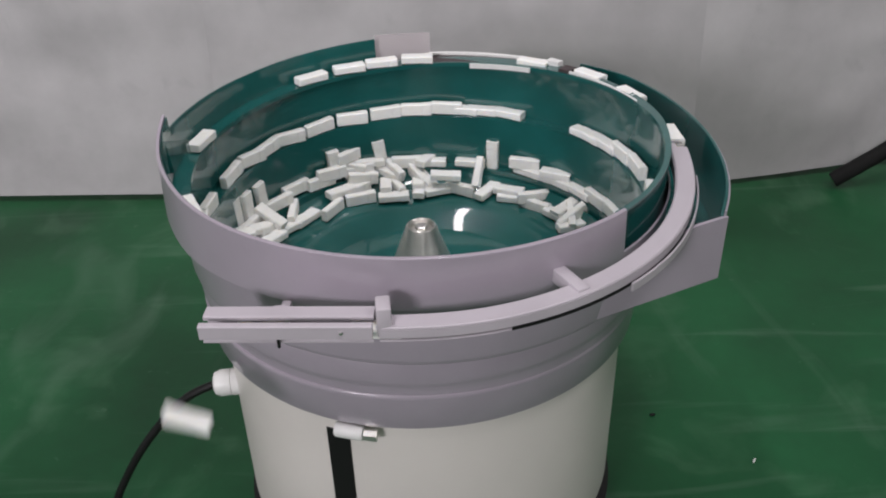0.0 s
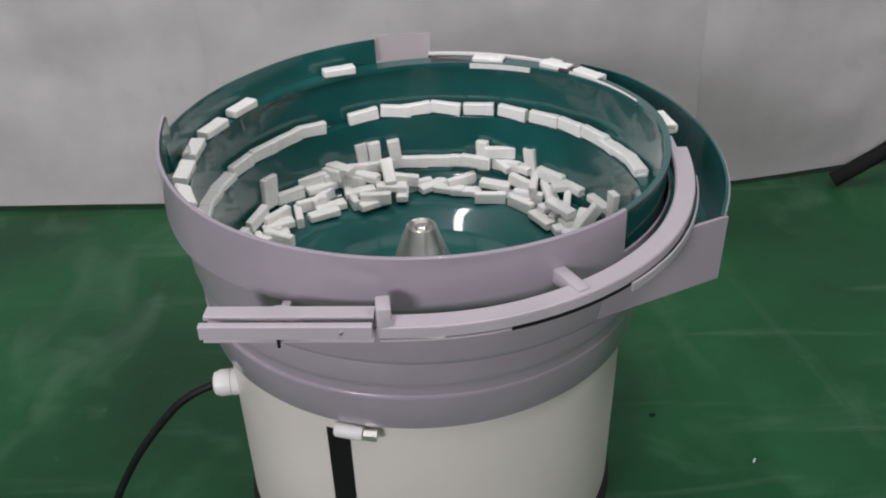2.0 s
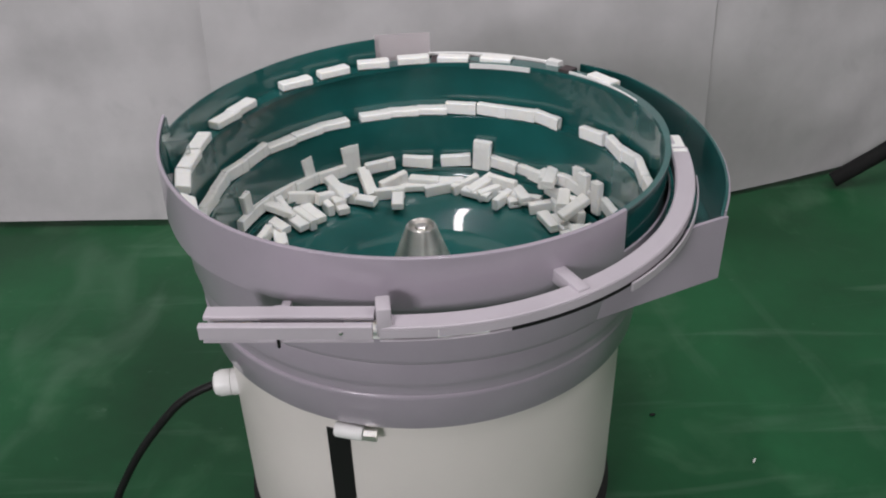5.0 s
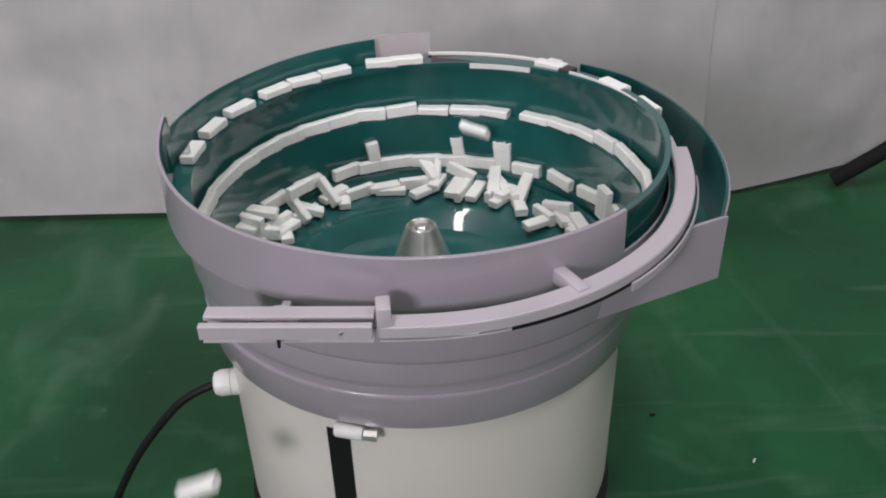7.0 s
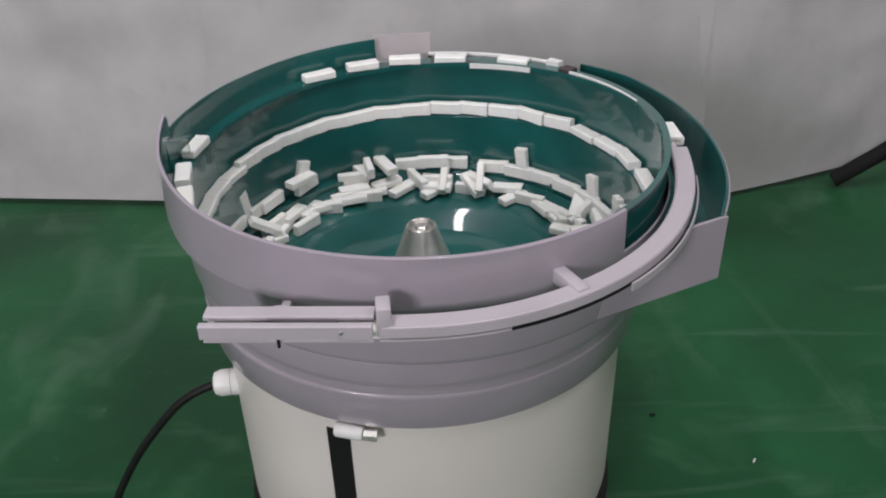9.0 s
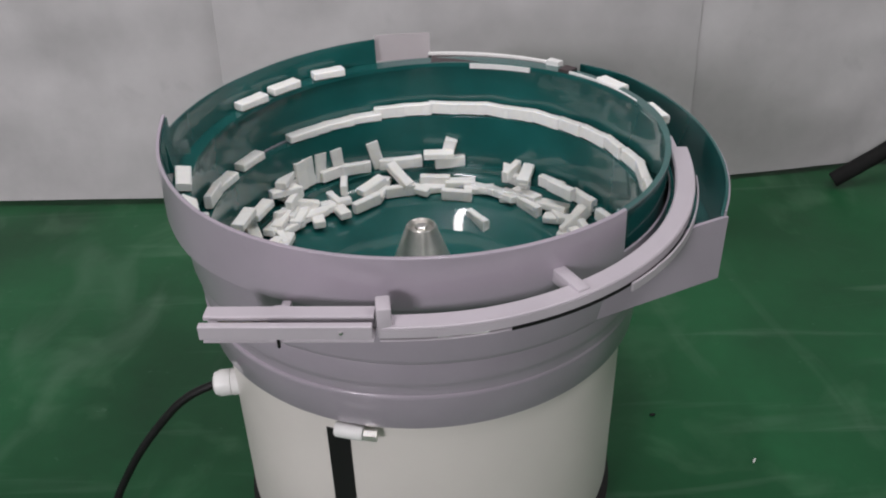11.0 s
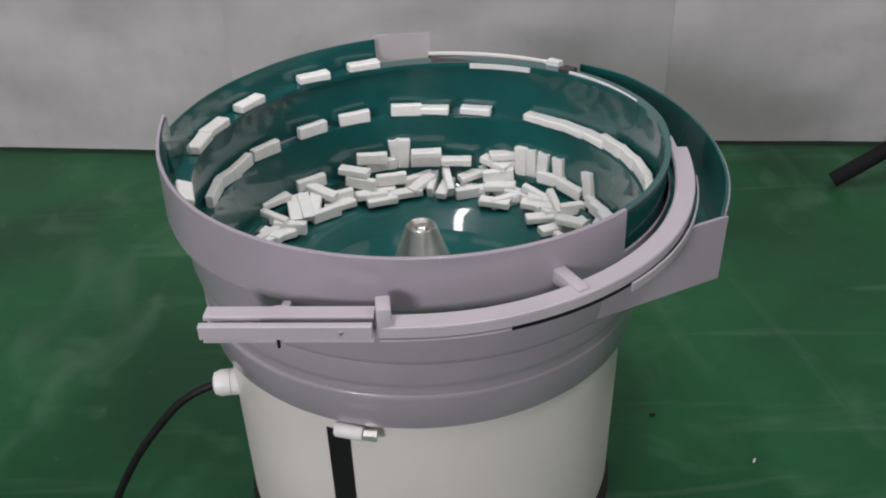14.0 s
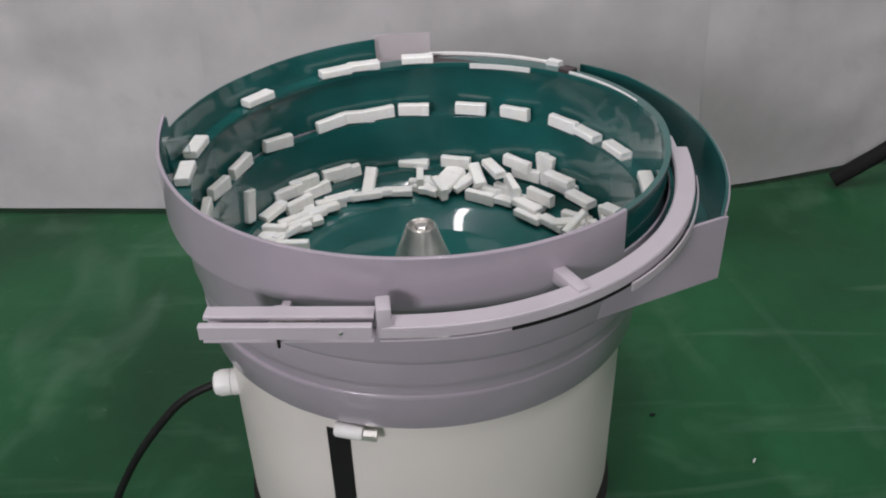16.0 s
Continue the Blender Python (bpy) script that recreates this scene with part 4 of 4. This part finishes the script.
def motions():
    walk(sheet_a, [
        (0, pose(-0.5, 0.603, 0.012, -5.55, 0, -3.69)), (0.3, pose(-0.5, 0.608, 0.012, -5.55, 0, -4.97)), (0.6, pose(-0.5, 0.617, 0.012, -5.33, 0, -3.27)),
        (0.9, pose(-0.5, 0.610, 0.012, -5.48, 0, -3.27)), (1.2, pose(-0.5, 0.595, 0.012, -5.81, 0, -4.52)), (1.5, pose(-0.5, 0.590, 0.012, -5.87, 0, -4.10)),
        (1.8, pose(-0.5, 0.584, 0.012, -5.96, 0, -3.66)), (2.1, pose(-0.5, 0.564, 0.012, -6.28, 0, -2.80)), (2.4, pose(-0.5, 0.547, 0.012, -6.60, 0, -1.52)),
        (2.7, pose(-0.5, 0.524, 0.012, -7.20, 0, -2.36)), (3, pose(-0.5, 0.496, 0.012, -7.93, 0, -1.94)), (3.3, pose(-0.5, 0.466, 0.012, -8.63, 0, -1.53)),
        (3.6, pose(-0.5, 0.473, 0.012, -8.63, 0, -1.93)), (3.9, pose(-0.5, 0.498, 0.012, -8.36, 0, -3.55)), (4.2, pose(-0.5, 0.520, 0.012, -7.94, 0, -3.99)),
        (6.3, pose(-0.5, 0.523, 0.012, -7.34, 0, -1.53)), (6.6, pose(-0.5, 0.533, 0.012, -7.22, 0, -1.53)), (6.9, pose(-0.5, 0.540, 0.012, -7.20, 0, -2.36)),
        (7.2, pose(-0.5, 0.540, 0.012, -7.14, 0, -2.36)), (7.5, pose(-0.5, 0.541, 0.012, -7.05, 0, -2.78)), (7.8, pose(-0.5, 0.545, 0.012, -6.90, 0, -3.20)),
        (8.1, pose(-0.5, 0.564, 0.012, -7.11, 0, -8.09)), (8.4, pose(-0.5, 0.601, 0.012, -6.93, 0, -10.98)), (8.7, pose(-0.5, 0.594, 0.012, -6.95, 0, -9.79)),
        (9, pose(-0.5, 0.587, 0.012, -6.72, 0, -6.98)), (9.2, pose(-0.5, 0.577, 0.012, -6.68, 0, -5.32)), (11.3, pose(-0.5, 0.589, 0.012, -5.28, 0, -1.96)),
        (11.5, pose(-0.5, 0.578, 0.012, -5.32, 0, -0.21)), (11.7, pose(-0.5, 0.592, 0.012, -5.09, 0, -0.64)), (11.9, pose(-0.5, 0.634, 0.012, -4.49, 0, -2.41)),
        (12.1, pose(-0.5, 0.683, 0.012, -3.78, 0, -4.24)), (12.3, pose(-0.5, 0.729, 0.012, -3.31, 0, -9.20)), (12.5, pose(-0.5, 0.763, 0.012, -2.80, 0, -10.21)),
        (12.7, pose(-0.5, 0.783, 0.012, -2.18, 0, -12.87)), (12.9, pose(-0.5, 0.778, 0.012, -1.92, 0, -14.87)), (13.1, pose(-0.5, 0.777, 0.012, -1.48, 0, -13.24)),
        (13.3, pose(-0.5, 0.775, 0.012, -1.14, 0, -11.56)), (13.6, pose(-0.5, 0.765, 0.012, -0.87, 0, -9.79)), (13.9, pose(-0.5, 0.771, 0.012, -0.51, 0, -8.94)),
        (14.1, pose(-0.5, 0.771, 0.012, -0.44, 0, -6.69)), (14.3, pose(-0.5, 0.768, 0.012, -0.54, 0, -2.95)), (14.5, pose(-0.5, 0.738, 0.012, -1.37, 0, -4.32)),
        (14.7, pose(-0.5, 0.707, 0.012, -2.44, 0, -8.25)), (14.9, pose(-0.5, 0.654, 0.012, -3.55, 0, -6.78)), (15.1, pose(-0.5, 0.629, 0.012, -4.33, 0, -7.12)),
        (15.4, pose(-0.5, 0.589, 0.012, -5.43, 0, -5.76)), (15.7, pose(-0.5, 0.560, 0.012, -6.45, 0, -6.89)), (16, pose(-0.5, 0.559, 0.012, -6.71, 0, -5.28))])
    walk(sheet_b, [
        (0, pose(0.6, 0.591, 0.012, -5.55, 0, 9.21)), (1, pose(0.6, 0.590, 0.012, -5.59, 0, 10.21)), (2, pose(0.6, 0.589, 0.012, -6.14, 0, 10.70)),
        (2.6, pose(0.6, 0.582, 0.012, -6.96, 0, 13.49)), (3.2, pose(0.6, 0.566, 0.012, -8.44, 0, 19.60)), (3.8, pose(0.6, 0.557, 0.012, -8.49, 0, 20.62)),
        (4.2, pose(0.6, 0.562, 0.012, -7.94, 0, 19.93)), (6.3, pose(0.6, 0.577, 0.012, -7.34, 0, 16.94)), (7, pose(0.6, 0.575, 0.012, -7.22, 0, 18.15)),
        (7.8, pose(0.6, 0.581, 0.012, -6.90, 0, 14.83)), (8.5, pose(0.6, 0.562, 0.012, -7.03, 0, 19.56)), (9.2, pose(0.6, 0.577, 0.012, -6.68, 0, 16.94)),
        (11.3, pose(0.6, 0.603, 0.012, -5.28, 0, 5.02)), (12, pose(0.6, 0.607, 0.012, -4.13, 0, 4.48)), (12.5, pose(0.6, 0.611, 0.012, -2.80, 0, 4.49)),
        (13, pose(0.6, 0.657, 0.012, -1.65, 0, -3.97)), (13.5, pose(0.6, 0.689, 0.012, -0.92, 0, -6.71)), (14, pose(0.6, 0.709, 0.012, -0.37, 0, -7.46)),
        (14.5, pose(0.6, 0.679, 0.012, -1.37, 0, -4.00)), (15.2, pose(0.6, 0.626, 0.012, -4.69, 0, 3.97)), (15.6, pose(0.6, 0.598, 0.012, -6.16, 0, 9.76)),
        (16, pose(0.6, 0.582, 0.012, -6.71, 0, 13.49))])
    walk(sheet_m, [
        (0, pose(0.06, 0.576, 0.012, -5.55, 0, -2.19)), (0.3, pose(0.06, 0.576, 0.012, -5.55, 0, -2.41)), (0.6, pose(0.06, 0.583, 0.012, -5.33, 0, -3.72)),
        (0.9, pose(0.06, 0.578, 0.012, -5.48, 0, -3.23)), (1, pose(0.06, 0.575, 0.012, -5.59, 0, -2.75)), (1.2, pose(0.06, 0.568, 0.012, -5.81, 0, -1.75)),
        (1.5, pose(0.06, 0.566, 0.012, -5.87, 0, -1.57)), (1.8, pose(0.06, 0.563, 0.012, -5.96, 0, -1.25)), (2, pose(0.06, 0.557, 0.012, -6.14, 0, -0.40)),
        (2.1, pose(0.06, 0.553, 0.012, -6.28, 0, -0.17)), (2.4, pose(0.06, 0.543, 0.012, -6.60, 0, 0.16)), (2.6, pose(0.06, 0.532, 0.012, -6.96, 0, 1.12)),
        (2.7, pose(0.06, 0.524, 0.012, -7.20, 0, 1.32)), (3, pose(0.06, 0.502, 0.012, -7.93, 0, 1.96)), (3.2, pose(0.06, 0.486, 0.012, -8.44, 0, 2.50)),
        (3.3, pose(0.06, 0.480, 0.012, -8.63, 0, 3.11)), (3.6, pose(0.06, 0.480, 0.012, -8.63, 0, 2.16)), (3.8, pose(0.06, 0.484, 0.012, -8.49, 0, 0.84)),
        (3.9, pose(0.06, 0.488, 0.012, -8.36, 0, 0.48)), (4.2, pose(0.06, 0.501, 0.012, -7.94, 0, -0.79)), (6.3, pose(0.06, 0.520, 0.012, -7.34, 0, 0.41)),
        (6.6, pose(0.06, 0.524, 0.012, -7.22, 0, -0.64)), (6.9, pose(0.06, 0.524, 0.012, -7.20, 0, -1.17)), (7, pose(0.06, 0.524, 0.012, -7.22, 0, -1.24)),
        (7.2, pose(0.06, 0.526, 0.012, -7.14, 0, -0.89)), (7.5, pose(0.06, 0.529, 0.012, -7.05, 0, -0.31)), (7.8, pose(0.06, 0.534, 0.012, -6.90, 0, -0.01)),
        (8.1, pose(0.06, 0.527, 0.012, -7.11, 0, -1.35)), (8.4, pose(0.06, 0.533, 0.012, -6.93, 0, -4.66)), (8.5, pose(0.06, 0.530, 0.012, -7.03, 0, -4.98)),
        (8.7, pose(0.06, 0.532, 0.012, -6.95, 0, -4.27)), (9, pose(0.06, 0.539, 0.012, -6.72, 0, -3.74)), (9.2, pose(0.06, 0.541, 0.012, -6.68, 0, -2.87)),
        (11.3, pose(0.06, 0.584, 0.012, -5.28, 0, 0.39)), (11.5, pose(0.06, 0.583, 0.012, -5.32, 0, 0.87)), (11.7, pose(0.06, 0.590, 0.012, -5.09, 0, 0.03)),
        (11.9, pose(0.06, 0.609, 0.012, -4.49, 0, -2.64)), (12, pose(0.06, 0.620, 0.012, -4.13, 0, -4.27)), (12.1, pose(0.06, 0.631, 0.012, -3.78, 0, -5.90)),
        (12.3, pose(0.06, 0.646, 0.012, -3.31, 0, -7.99)), (12.5, pose(0.06, 0.662, 0.012, -2.80, 0, -10.22)), (12.7, pose(0.06, 0.682, 0.012, -2.18, 0, -8.80)),
        (12.9, pose(0.06, 0.690, 0.012, -1.92, 0, -5.57)), (13, pose(0.06, 0.698, 0.012, -1.65, 0, -4.62)), (13.1, pose(0.06, 0.703, 0.012, -1.48, 0, -4.16)),
        (13.3, pose(0.06, 0.714, 0.012, -1.14, 0, -3.23)), (13.5, pose(0.06, 0.721, 0.012, -0.92, 0, -1.70)), (13.6, pose(0.06, 0.723, 0.012, -0.87, 0, -1.23)),
        (13.9, pose(0.06, 0.734, 0.012, -0.51, 0, -0.87)), (14, pose(0.06, 0.738, 0.012, -0.37, 0, -0.85)), (14.1, pose(0.06, 0.736, 0.012, -0.44, 0, -1.85)),
        (14.3, pose(0.06, 0.733, 0.012, -0.54, 0, -3.99)), (14.5, pose(0.06, 0.707, 0.012, -1.37, 0, -2.49)), (14.7, pose(0.06, 0.673, 0.012, -2.44, 0, -0.70)),
        (14.9, pose(0.06, 0.638, 0.012, -3.55, 0, 1.34)), (15.1, pose(0.06, 0.614, 0.012, -4.33, 0, 1.66)), (15.2, pose(0.06, 0.603, 0.012, -4.69, 0, 1.71)),
        (15.4, pose(0.06, 0.580, 0.012, -5.43, 0, 1.70)), (15.6, pose(0.06, 0.557, 0.012, -6.16, 0, 1.59)), (15.7, pose(0.06, 0.548, 0.012, -6.45, 0, 1.90)),
        (16, pose(0.06, 0.540, 0.012, -6.71, 0, -0.15))])
    for rows in plan_housings():
        walk(housing(), close_rows(rows))


motions()
